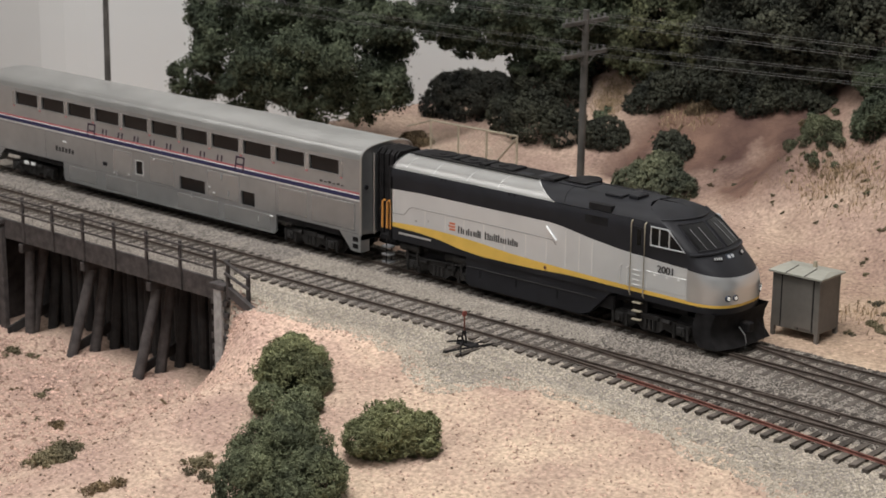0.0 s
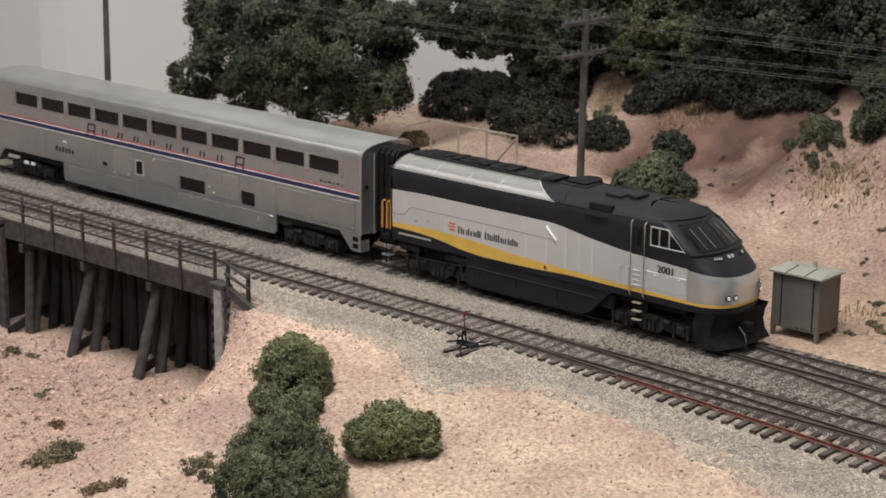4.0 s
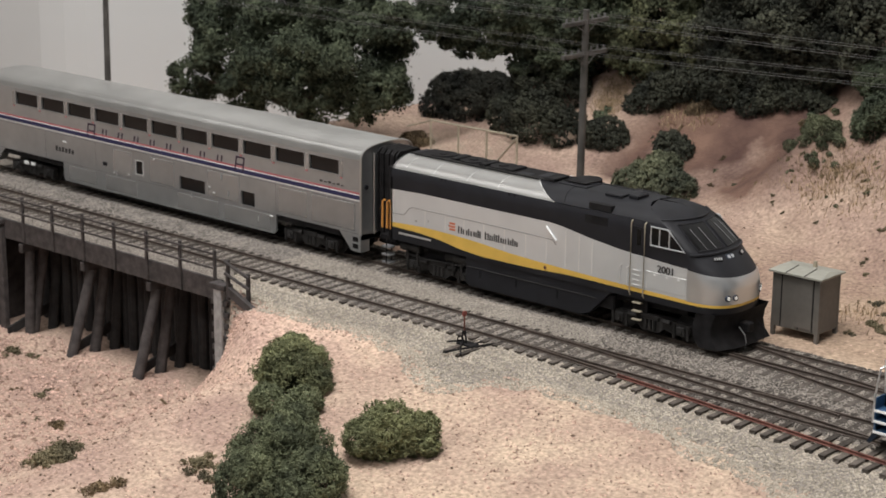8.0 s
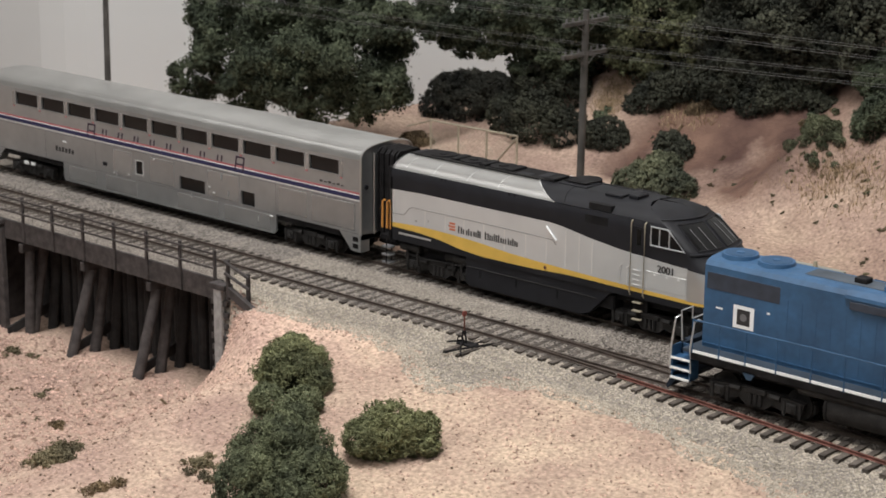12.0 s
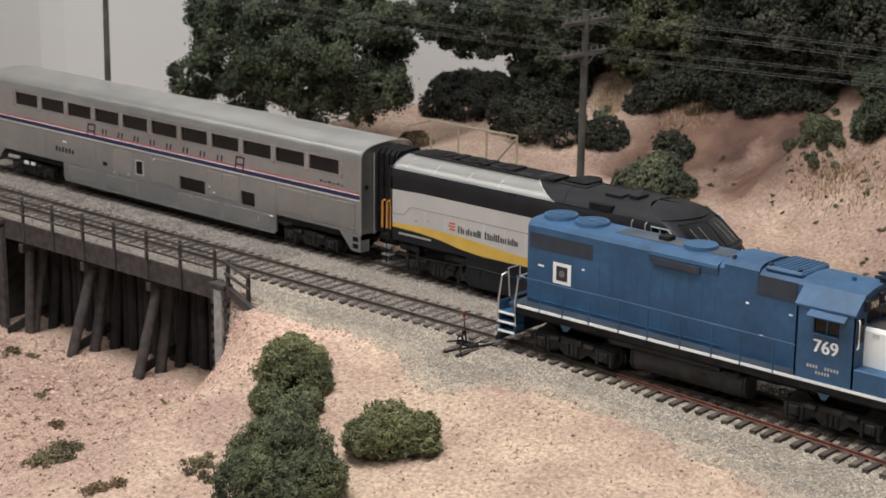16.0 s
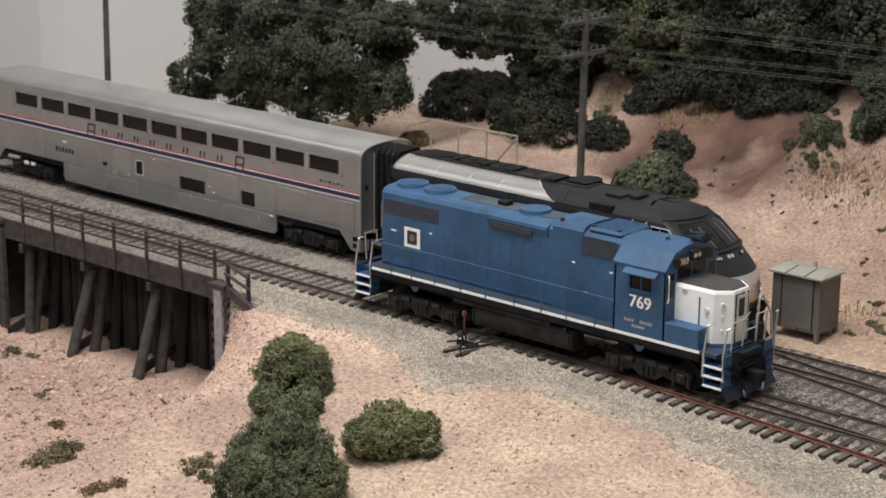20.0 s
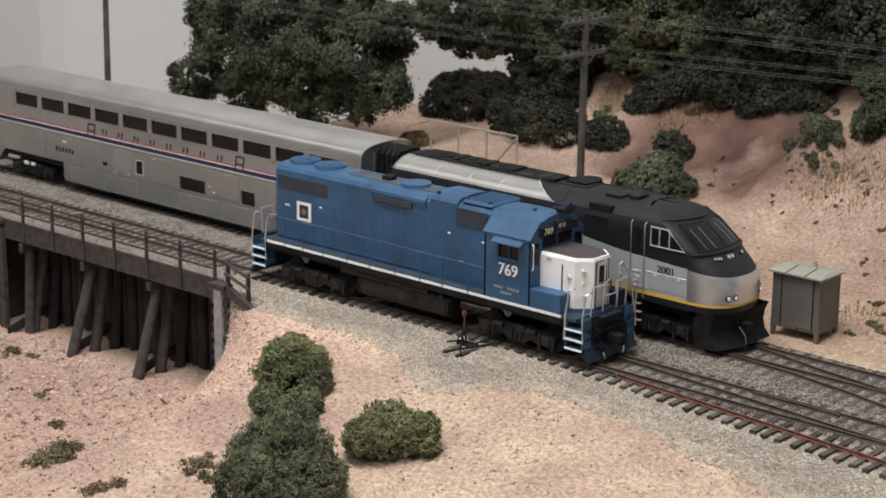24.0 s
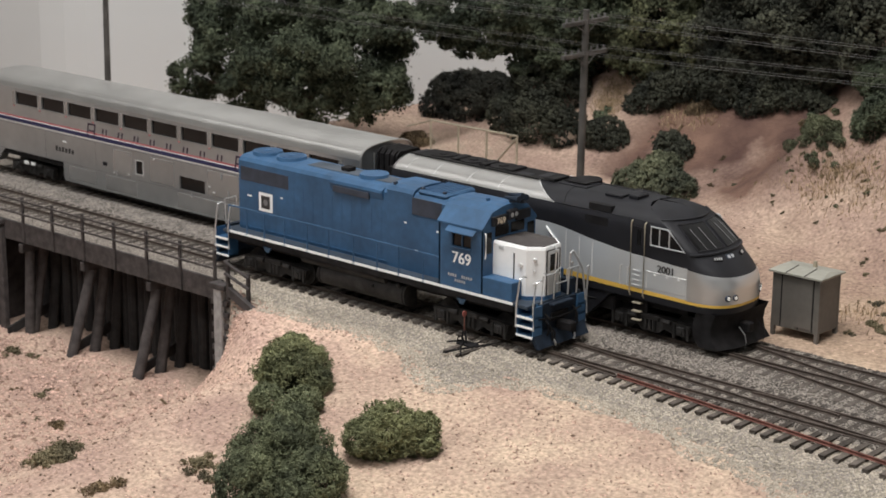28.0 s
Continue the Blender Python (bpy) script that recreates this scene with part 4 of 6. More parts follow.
    # windscreen and side windows
    for a0, a1 in ((-0.60, -0.05), (0.05, 0.60)):
        zs = (41.2, 43, 45, 47, 49, 50.2)
        bm = skin(bmesh.new(), [[nose_point(z, a0 + (a1 - a0) * k / 8, 0.22) for k in range(9)] for z in zs])
        part("windscreen", bm, M_GLASS, lo, "dark raked windscreen pane", smooth=True)
        rim = [(41.2, a0 + (a1 - a0) * k / 5) for k in range(6)] + [(z, a1) for z in zs[1:]] + [(50.2, a1 + (a0 - a1) * k / 5) for k in range(1, 6)] + [(z, a0) for z in zs[-2::-1]]
        part("windscreen_seal", tube(bmesh.new(), [nose_point(z, a, 0.3) for z, a in rim], 0.3, 5), M_BLACK, lo)
        for f, g in ((0.30, 0.38), (0.62, 0.70)):
            p = [nose_point(41.6 + 7.2 * k / 5, a0 + (a1 - a0) * (f + (g - f) * (1 - k / 5)), 0.6) for k in range(6)]
            part("wiper", tube(bmesh.new(), p, 0.12, 5), M_SEAMDARK, lo, "thin grey wiper arm")
    sill = [nose_point(39.9, a / 12, 0.5) for a in range(-10, 11)]
    part("windscreen_ledge", tube(bmesh.new(), sill, 0.55, 6), M_BLACK, lo, "black ledge below the windscreen", smooth=True)
    for sgn in (-1, 1):
        o = [(167.4, 40.8), (184.4, 40.8), (175.8, 48.7), (167.4, 48.7)]
        part("side_window", prism(bmesh.new(), o, sgn * 18.1, sgn * 18.3), M_GLASS, lo, "dark cab side window")
        bm = tube(bmesh.new(), [(x, sgn * 18.35, z) for x, z in o + o[:1]], 0.42, 6)
        for x in (171.7, 176.6):
            rod(bm, (x, sgn * 18.35, 40.6), (x, sgn * 18.35, 48.7), 0.35, 6)
        part("window_frame", bm, M_CHROME, lo, "bright silver window frame")
        part("cab_door", B(158.4, 164.2, sgn * 18.12, sgn * 18.26, 35.4, 47.4), M_BLACK, lo)
        part("door_lower", B(158.2, 164.0, sgn * 18.2, sgn * 18.4, 21.6, 35.2), M_SILVER, lo)
        part("door_window", B(160.2, 162.6, sgn * 18.2, sgn * 18.4, 39.5, 46.6, bev=0.1), M_GLASS, lo)
        for x in (157.8, 164.7):
            part("grab_rail", tube(bmesh.new(), [(x, sgn * 17.9, 49.9), (x, sgn * 18.9, 49.3), (x, sgn * 19.0, 48.4), (x, sgn * 19.0, 18.8), (x, sgn * 18.3, 17.6)], 0.34, 6), M_FENCE, lo, "thin tarnished vertical grab rail")
        for k, z in enumerate((14.6, 10.9, 7.2)):
            part("cab_step", B(158.8, 163.2, sgn * 16.6, sgn * 18.4, z - 0.3, z + 0.3, bev=0.08), M_FENCE, lo)
        part("step_well", B(157.2, 164.8, sgn * 14.5, sgn * 15.2, 6, 16.5), M_UNDER, lo)
        # panel seams, doors and grilles on the side
        for x in (41, 53.4, 64.6, 76.3, 88.4, 100.4, 112, 122.6, 129.9, 136.9):
            hi = 33.6 if x < 101 else 32.6 if x < 113 else lerp_table(zb, x) - 1.4
            part("panel_seam", B(x, x + 0.6, sgn * 18.1, sgn * 18.3, lerp_table(yt, x) + 0.8, hi), M_SEAM, lo)
        line = [(19.8, 29.0), (28.3, 29.4), (31.0, 32.4), (33.0, 33.7), (76, 33.8), (116, 33.6), (117.5, 31.6)]
        part("panel_step", tube(bmesh.new(), [(x, sgn * 18.22, z) for x, z in line], 0.16, 4), M_SEAMDARK, lo)
        for x, z in ((34, 30.6), (41.5, 31.8), (54, 32.2), (77, 32.3), (89, 32.3)):
            part("panel_latch", B(x + 1.6, x + 2.2, sgn * 18.2, sgn * 18.34, z - 3.2, z - 2.6), M_SEAMDARK, lo)
        pa = part("access_panel", B(166, 185.6, sgn * 18.1, sgn * 18.3, 22.2, 29.4, bev=0.08), M_SILVER, lo)
        part("panel_edge", tube(bmesh.new(), [(166, sgn * 18.3, 22.2), (166, sgn * 18.3, 29.4), (185.6, sgn * 18.3, 29.4), (185.6, sgn * 18.3, 22.2)], 0.18, 4), M_SEAM, pa)
        for x in (169.5, 175.5, 181.5):
            part("latch", B(x, x + 0.9, sgn * 18.3, sgn * 18.55, 28.2, 28.8), M_WHITE, pa)
        for x in (152.4, 156.2):
            part("side_grab", tube(bmesh.new(), [(x, sgn * 18.2, 21.2), (x, sgn * 18.8, 21.6), (x, sgn * 18.8, 29.2), (x + 0.8, sgn * 18.2, 29.8)], 0.2, 5), M_SEAM, lo)
        for z in (22.5, 24.6, 26.7, 28.8):
            part("rung", rod(bmesh.new(), (159.0, sgn * 18.7, z), (162.6, sgn * 18.7, z), 0.18, 5), M_SEAM, lo)
        part("cowl_grille", B(134, 146, sgn * 14.6, sgn * 17.4, 50.6, 53.4, bev=0.2), M_UNDER, lo, "black recessed side grille")
        part("cowl_grille", B(133, 145, sgn * 17.6, sgn * 18.3, 44.6, 48.2), M_UNDER, lo)
        part("fuel_tank_side", prism(bmesh.new(), [(66, 17), (66, 4.6), (69, 3.4), (131, 3.4), (136, 5.0), (147, 16.0), (147, 17)], sgn * 13.5, sgn * 17.6), M_BLACK, lo, "black fuel tank skirt")
    part("diagonal_grab", rod(bmesh.new(), (112.5, -18.7, 39.0), (118.0, -18.7, 33.6), 0.4), M_WHITE, lo)
    brow = [nose_point(51.6, a, 0.35) for a in fan if abs(a) < 0.93]
    part("brow", tube(bmesh.new(), brow, 0.45, 6), M_BLACK, lo, "rounded ledge over the windscreen", smooth=True)
    # lettering as bars of uneven height, road number in figures
    bm = bmesh.new()
    x = 61.6
    for w, h in ((2.3, 3.4), (2.6, 2.4), (1.0, 3.0), (1.2, 2.3), (1.9, 2.4), (1.8, 3.4), (0, 0), (2.3, 3.4), (1.9, 2.4), (0.7, 3.4), (0.7, 3.2), (1.0, 3.4), (2.0, 2.4), (1.3, 2.3), (1.9, 2.4), (0.7, 3.2), (1.9, 2.4)):
        if w:
            box(bm, x, x + min(w, 0.75), -18.34, -18.2, 26.7, 26.7 + h)
            if w > 1.4:
                box(bm, x + w - 0.7, x + w, -18.34, -18.2, 26.7, 26.7 + h * 0.9)
        x += (w or 1.5) + 0.5
    part("lettering_bar", bm, M_DARKMARK, lo, "dark lettering bars")
    em = mat("emblem_orange", (0.50, 0.16, 0.09), 0.6)
    for zz in (27.2, 28.6, 30.0):
        part("emblem", B(56.4 - 0.25 * (zz == 28.6), 59.8, -18.34, -18.2, zz, zz + 0.95, bev=0.05), em, lo, "plain orange emblem patch")
    letters("2001", 4.4, M_DARKMARK, lo, P(175.4, -18.42, 31.3, 90, 0, 0), "black road number", 0.05)
    part("lettering_bar", B(25, 45, -18.34, -18.2, 19.8, 20.7), M_CHROME, lo)
    # nose fittings
    for a in (-0.37, -0.23, 0.29, 0.44):
        x, y, z = nose_point(23.4, a)
        hl = part("headlight", rod(bmesh.new(), (x - 1, y, z), (x + 0.35, y + math.copysign(0.25, y), z), 1.3, 16), M_BLUEDARK, lo, "small round headlight in a dark rim")
        part("lens", rod(bmesh.new(), (x - 1, y, z), (x + 0.5, y + math.copysign(0.3, y), z), 0.8, 14), M_LAMP, hl, smooth=True)
    for a in (-0.33, 0.28):
        x, y, z = nose_point(38.0, a)
        nb = part("number_board", B(-0.3, 0.3, -2.2, 2.2, -0.9, 0.9, bev=0.1), M_UNDER, lo)
        for k in range(4):
            part("number_bar", B(0.3, 0.4, -1.7 + k * 0.95, -1.05 + k * 0.95, -0.6, 0.6), M_CHROME, nb)
        nb.matrix_basis = P(x + 0.15, y, z, 0, -42, math.degrees(a) * 1.6)
    x, y, z = nose_point(38.0, -0.06)
    hb = part("headlight_pair", B(-0.5, 0.35, -2.3, 2.3, -1.3, 1.3, bev=0.3), M_BLUEDARK, lo, "blue-grey twin headlight housing")
    for k in (-1.1, 1.1):
        part("lens", rod(bmesh.new(), (0.2, k, 0), (0.5, k, 0), 0.85, 12), M_CHROME, hb)
    hb.matrix_basis = P(x, y, z, 0, -42, -4)
    # roof equipment
    part("roof_hatch", B(24, 100, -6.5, 7.5, 54.8, 55.9, bev=0.2), M_UNDER, lo)
    for x in (36, 54, 72):
        f = part("roof_fan", rod(bmesh.new(), (x, 0.5, 55.5), (x, 0.5, 56.4), 6.2, 24), M_UNDER, lo, "round black roof fan")
        part("fan_hub", rod(bmesh.new(), (x, 0.5, 56.4), (x, 0.5, 56.8), 2.2, 12), M_UNDER, f)
    for x0, x1, y0, y1, h in ((84, 92, -6, -1, 56.1), (94, 104, -3, 6, 56.0), (108, 124, -6, 5, 56.1), (147, 152, -7, 1, 57.0)):
        part("roof_box", B(x0, x1, y0, y1, 54.5, h, bev=0.4), M_BLACK, lo)
    part("roof_fan", rod(bmesh.new(), (116, 5, 55), (116, 5, 56.7), 6.5, 20), M_UNDER, lo, "dark round roof vent")
    part("exhaust_stack", B(110, 122, -4, 2, 56.4, 56.8), M_UNDER, lo)
    for x in (28, 44.8, 64.8, 83.0):
        bm = tube(bmesh.new(), [(x + (z - 51) * 0.15, -cowl_half(z), z) for z in zr[1:-1]], 0.13, 5)
        part("roof_seam", bm, M_SEAM, lo)
    for x in (50, 52.5, 90, 93):
        part("lift_lug", B(x, x + 1.0, -18.1, -17.5, 49.2, 50.2, bev=0.15), M_BLACK, lo)
    # dark screens and pipes along the top
    for x0, x1, y0, y1 in ((45, 49, -5.5, 5), (62, 66, -5.5, 5), (78, 82, -6, 5), (101, 107, -7, 4)):
        part("roof_screen", B(x0, x1, y0, y1, 55.5, 57.0, bev=0.3), M_UNDER, lo)
    part("roof_pipe", tube(bmesh.new(), [(22, -6.6, 56.0), (60, -6.8, 56.0), (104, -6.8, 56.0)], 0.35, 5), M_TRUCK, lo)
    part("antenna_plate", B(136, 145, -9, -3, 55.0, 56.3, bev=0.3), M_BLACK, lo)
    # pilot, coupler, underframe
    part("frame", B(XR, 184, -13.5, 13.5, 12.5, 17), M_UNDER, lo)
    o = [(191, -17.0), (195, -17.0), (199.5, -16.2), (202.4, -9), (204.0, 0), (204.0, 9), (204.0, 16.4), (195, 17.0), (191, 17.0)]
    bm = bmesh.new()
    skin(bm, [[(x - 2.4 * math.sin((17 - z) / 15.2 * math.pi) + (1.4 if z < 4 else 0), y, z) for x, y in o] for z in (16.6, 13, 9, 5, 1.8)], caps=False)
    part("pilot_plow", bm, M_UNDER, lo, "black rounded pilot with snowplow", smooth=True)
    part("coupler", B(198, 206.5, -2, 2, 7.5, 11.5, bev=0.5), M_UNDER, lo)
    for y in (-4.0, 9.5):
        part("air_hose", tube(bmesh.new(), [(203, y, 10), (206.0, y, 7), (206.8, y, 4), (206.2, y, 1.6)], 0.24, 6), M_SEAMDARK if y < 0 else M_UNDER, lo)
    for s in (-1, 1):
        part("rear_ladder", tube(bmesh.new(), [(17.5, s * 15, 16), (17.5, s * 15, 4.5), (17.5, s * 18.5, 4.5), (17.5, s * 18.5, 16)], 0.4), M_UNDER, lo)
        for z in (4.5, 8.2, 12):
            part("ladder_step", B(14.5, 19.5, s * 14.6, s * 18.6, z - 0.45, z + 0.45, bev=0.1), M_SEAMDARK, lo)
        for x in (13.2, 16.2, 18.6):
            part("grab_rail", tube(bmesh.new(), [(x, s * 16.8, 20.6), (x + 0.3, s * 16.8, 33.0), (x + 1.5, s * 16.8, 34.0)], 0.62), M_ORANGE, lo, "orange end grab rail")
    part("end_platform", B(10, 20, -15, 15, 14.5, 16.5), M_UNDER, lo)
    part("underframe_box", B(24, 66, -12.5, 12.5, 6.0, 16.5, bev=0.4), M_UNDER, lo)
    for s in (-1, 1):
        part("air_reservoir", rod(bmesh.new(), (24, s * 14.2, 13.6), (36, s * 14.2, 13.6), 2.2, 12), M_TRUCK, lo, smooth=True)
        part("air_reservoir", rod(bmesh.new(), (52, s * 14.2, 13.4), (65, s * 14.2, 13.4), 2.3, 12), M_TRUCK, lo, smooth=True)
        part("brake_pipe", tube(bmesh.new(), [(22, s * 15.4, 10.5), (40, s * 15.8, 9.8), (62, s * 15.8, 10.8), (66, s * 15.4, 13)], 0.4, 6), M_TRUCK, lo)
        for x in (28, 34, 56, 61):
            part("hanger", B(x, x + 1.2, s * 15.0, s * 16.2, 5.2, 12.5, bev=0.2), M_TRUCK, lo)
    part("end_bulkhead", B(15.8, 20.0, -15.5, 15.5, 16.5, 50, bev=0.3), M_UNDER, lo)
    for xc in (47, 166):
        truck(lo, xc, 31.5, 5.8)
    for s in (-1, 1):
        part("tank_crease", tube(bmesh.new(), [(66.5, s * 17.7, 12.2), (140, s * 17.7, 12.2)], 0.2, 4), M_TRUCK, lo)
        part("fuel_filler", rod(bmesh.new(), (112, s * 17.4, 20.4), (112, s * 18.5, 20.4), 0.8, 10), M_RUST, lo)
        for x in (74, 95, 118):
            part("tank_bracket", B(x, x + 0.7, s * 17.4, s * 17.9, 8.0, 11.6), M_UNDER, lo)
    part("battery_box", B(140, 148, -16, 16, 8, 15, bev=0.5), M_UNDER, lo)


# ---- blue road switcher ----
LOCO_WHEELS = []
M_NAVYBLUE = mat("dirty_blue", (0.014, 0.022, 0.036), 0.65, var=0.3, scale=120, spec=0.25)
M_BOARD = mat("cream_figures", (0.75, 0.66, 0.52), 0.5, var=0.05)
M_NAVYPAD = mat("dusty_blue", (0.026, 0.055, 0.095), 0.65, var=0.25, scale=120)
M_BLUESEAM = mat("blue_seam", (0.022, 0.070, 0.150), 0.6, var=0.1)


def switcher():
    """Local x runs from the rear end sill (0) to the front; rear at the long hood."""
    gp = thing("road_switcher_locomotive", P(-46, TRACK_FRONT, 0), "blue four-axle road switcher locomotive with white nose", "locomotive")
    H = 10.5
    # hood
    hood = [(-H, 19.5), (-H, 51.8), (-H + 1.3, 53.4), (-H + 3.6, 54.3), (0, 54.7), (H - 3.6, 54.3), (H - 1.3, 53.4), (H, 51.8), (H, 19.5)]
    part("long_hood", prism(bmesh.new(), hood, 8.4, 103.7, axis="x"), M_BLUE, gp, "blue long hood with weathered panels")
    hood2 = [(u * 1.06, 19.5 if v < 20 else v + 0.5) for u, v in hood]
    part("central_hood", prism(bmesh.new(), hood2, 119.0, 139.2, axis="x"), M_BLUE, gp)
    hood3 = [(u * 1.06, 19.5 if v < 20 else v + 1.9) for u, v in hood]
    part("blower_hood", prism(bmesh.new(), hood3, 103.7, 119.0, axis="x"), M_BLUE, gp, "raised blue hood section")
    for k in range(7):
        part("roof_louvre", B(121.6 + 2.0 * k, 122.6 + 2.0 * k, -8.6, 8.6, 56.1, 56.5, bev=0.1), M_BLUESEAM, gp)
    for s in (-1, 1):
        part("radiator_grille", B(9.6, 41.6, s * H, s * (H + 0.12), 42.8, 49.2, bev=0.05), M_BLUEDARK, gp, "dark radiator intake grille")
        part("dynamic_grille", B(71, 93, s * (H + 0.1), s * (H + 1.2), 47.4, 50.2, bev=0.1), M_BLUEDARK, gp)
        part("brake_blister", prism(bmesh.new(), [(s * (H - 0.5), 46.6), (s * (H + 1.2), 51.2), (s * (H + 0.9), 52.4), (s * (H - 1.5), 53.9)], 69, 101, axis="x"), M_BLUE, gp)
        part("air_intake", B(118.6, 135.6, s * H * 1.06, s * (H * 1.06 + 0.3), 45.2, 52.6, bev=0.05), M_BLUEDARK, gp)
        for k in range(13):
            x = 45 + k * 6.1
            if x < 103:
                part("hood_door_seam", B(x, x + 0.22, s * H, s * (H + 0.06), 22, 45), M_BLUESEAM, gp)
        part("hood_ledge", B(8.6, 103.6, s * H, s * (H + 0.3), 46.0 if s > 0 else 21.0, 46.4 if s > 0 else 21.4), M_BLUE, gp)
    pl = part("logo_plate", B(21.8, 30.9, -H - 0.14, -H, 30.0, 38.8), M_WHITE, gp, "white square emblem plate")
    part("logo_mark", B(23.5, 29.2, -H - 0.22, -H - 0.1, 31.4, 37.4, bev=0.05), M_DARKMARK, pl)
    part("logo_dot", rod(bmesh.new(), (26.4, -H - 0.3, 34.4), (26.4, -H - 0.2, 34.4), 1.5, 12), M_SEAMDARK, pl)
    for x, z, w in ((14.0, 35.6, 3.0), (36.4, 37.9, 1.3), (113.8, 40.4, 1.5), (132.6, 39.6, 1.5), (120.4, 29.0, 1.8)):
        k = H if x < 103 else H * 1.06
        part("small_marking", B(x, x + w, -k - 0.12, -k + 0.1, z, z + 0.7), M_WHITE, gp)
    # roof of the long hood
    for x in (17.0, 33.0):
        f = part("radiator_fan", rod(bmesh.new(), (x, 0, 54.0), (x, 0, 55.9), 7.3, 28, 6.9), M_BLUE, gp, "round blue radiator fan housing", smooth=True)
        part("fan_grille", rod(bmesh.new(), (x, 0, 55.9), (x, 0, 56.05), 5.9, 24), M_BLUESEAM, f)
        part("fan_hub", rod(bmesh.new(), (x, 0, 56.05), (x, 0, 56.3), 1.6, 12), M_BLUE, f)
    f = part("dynamic_brake_fan", rod(bmesh.new(), (85.5, 0, 54.0), (85.5, 0, 56.0), 6.9, 26, 6.5), M_BLUE, gp, smooth=True)
    part("exhaust_stack", B(67, 72, -2.4, 2.4, 54.5, 56.6, bev=0.3), M_UNDER, gp)
    part("exhaust_soot_deck", B(48, 101, -4.6, 4.6, 54.3, 54.72, bev=0.1), mat("sooty_deck", (0.050, 0.062, 0.078), 0.75, var=0.45, scale=70), gp)
    part("roof_filter_box", B(120.2, 136.6, -9.8, 9.8, 53.9, 56.2, bev=0.9), M_BLUE, gp)
    for x in (105.5, 121.5, 134):
        part("lifting_eye", B(x, x + 1.2, -9, -7.6, 55, 57.0), M_BLUEDARK, gp)
    # cab
    X0, X1, CW = 139.2, 163.6, 17.0
    for s in (-1, 1):
        bm = bmesh.new()
        holed_wall(bm, X0, X1, 19.5, 47.0, s * CW, [(146.6, 157.0, 37.8, 43.4)], -s * 0.8)
        part("cab_side", bm, M_BLUE, gp, "blue cab side")
        part("cab_window", B(146.6, 157, s * (CW - 0.8), s * (CW - 1.0), 37.8, 43.4), M_GLASS, gp, "dark cab side window")
        part("window_post", B(151.6, 152.2, s * (CW - 0.8), s * (CW - 0.3), 37.8, 43.4), M_BLUE, gp)
        part("sunshade", prism(bmesh.new(), [(s * CW, 46.6), (s * (CW + 3.0), 44.6), (s * (CW + 3.0), 44.2), (s * CW, 46.0)], 145.0, 160.4, axis="x"), M_BLUE, gp, "blue window awning")
        part("arm_rest", B(146.6, 157, s * CW, s * (CW + 0.8), 37.0, 37.7, bev=0.15), M_BLUE, gp)
    roof = [(-17.6, 46.6), (-17.6, 47.4), (-11.4, 53.6), (-5, 55.2), (0, 55.6), (5, 55.2), (11.4, 53.6), (17.6, 47.4), (17.6, 46.6)]
    part("cab_roof", prism(bmesh.new(), roof, X0 - 0.5, X1 + 0.1, axis="x"), M_BLUE, gp, "faceted blue cab roof")
    inner = [(-CW, 19.5), (-CW, 47), (-11.2, 53.3), (11.2, 53.3), (CW, 47), (CW, 19.5)]
    part("cab_front", prism(bmesh.new(), inner, X1 - 0.8, X1, axis="x"), M_BLUE, gp)
    part("cab_rear", prism(bmesh.new(), inner, X0, X0 + 0.8, axis="x"), M_BLUE, gp)
    for y0, y1 in ((-16, -11.6), (11.6, 16), (-9.4, -0.7), (0.7, 9.4)):
        part("front_window", B(X1 - 0.2, X1 + 0.15, y0, y1, 36.5 if abs(y0) > 11 or abs(y1) > 11 else 43.0, 45.5 if abs(y0) > 11 or abs(y1) > 11 else 47.4), M_GLASS, gp, "dark cab front window")
    part("number_board", B(X1, X1 + 1.4, -12.2, -3.0, 47.9, 51.9, bev=0.2), M_BLACK, gp)
    letters("769", 3.7, M_BOARD, gp, P(X1 + 1.5, -7.4, 49.7, 90, 0, 90), "cream number on black board", 0.05)
    part("number_board", B(X1, X1 + 1.4, 3.0, 12.2, 47.9, 51.9, bev=0.2), M_BLACK, gp)
    part("headlight_housing", B(X1, X1 + 2.4, -2.8, 2.8, 49.2, 53.4, bev=0.4), M_BLACK, gp)
    for y in (-1.3, 1.3):
        part("headlight", rod(bmesh.new(), (X1 + 2.2, y, 51.3), (X1 + 2.6, y, 51.3), 1.0, 10), M_CHROME, gp)
    for y, z in ((1.5, 57.2), (4.0, 58.2), (6.5, 57.2)):
        part("air_horn", rod(bmesh.new(), (X1 - 4, y, z), (X1 + 3.5, y, z + 0.3), 0.6, 8, 1.5), M_NAVYBLUE, gp)
    part("horn_bracket", B(X1 - 2, X1, 1.5, 6, 55, 57), M_BLUEDARK, gp)
    part("bell", rod(bmesh.new(), (X1 + 0.5, 7.5, 54.6), (X1 + 0.5, 7.5, 56.6), 1.3, 10, 0.6), M_BLUEDARK, gp)
    part("beacon", rod(bmesh.new(), (X0 + 14, -2, 55.4), (X0 + 14, -2, 56.6), 0.9, 10), M_BLUE, gp)
    letters("769", 7.0, M_WHITE, gp, P(151.8, -CW - 0.08, 32.7, 90, 0, 0), "bold white road number", 0.055)
    bm = bmesh.new()
    for k in range(11):
        x = 144.6 + k * 1.24
        if k not in (4, 5):
            box(bm, x, x + 0.75, -CW - 0.08, -CW, 24.4, 25.6)
        if 2 < k < 8:
            box(bm, x, x + 0.75, -CW - 0.08, -CW, 22.4, 23.5)
    part("lettering_bar", bm, M_CHROME, gp, "small pale lettering bars")
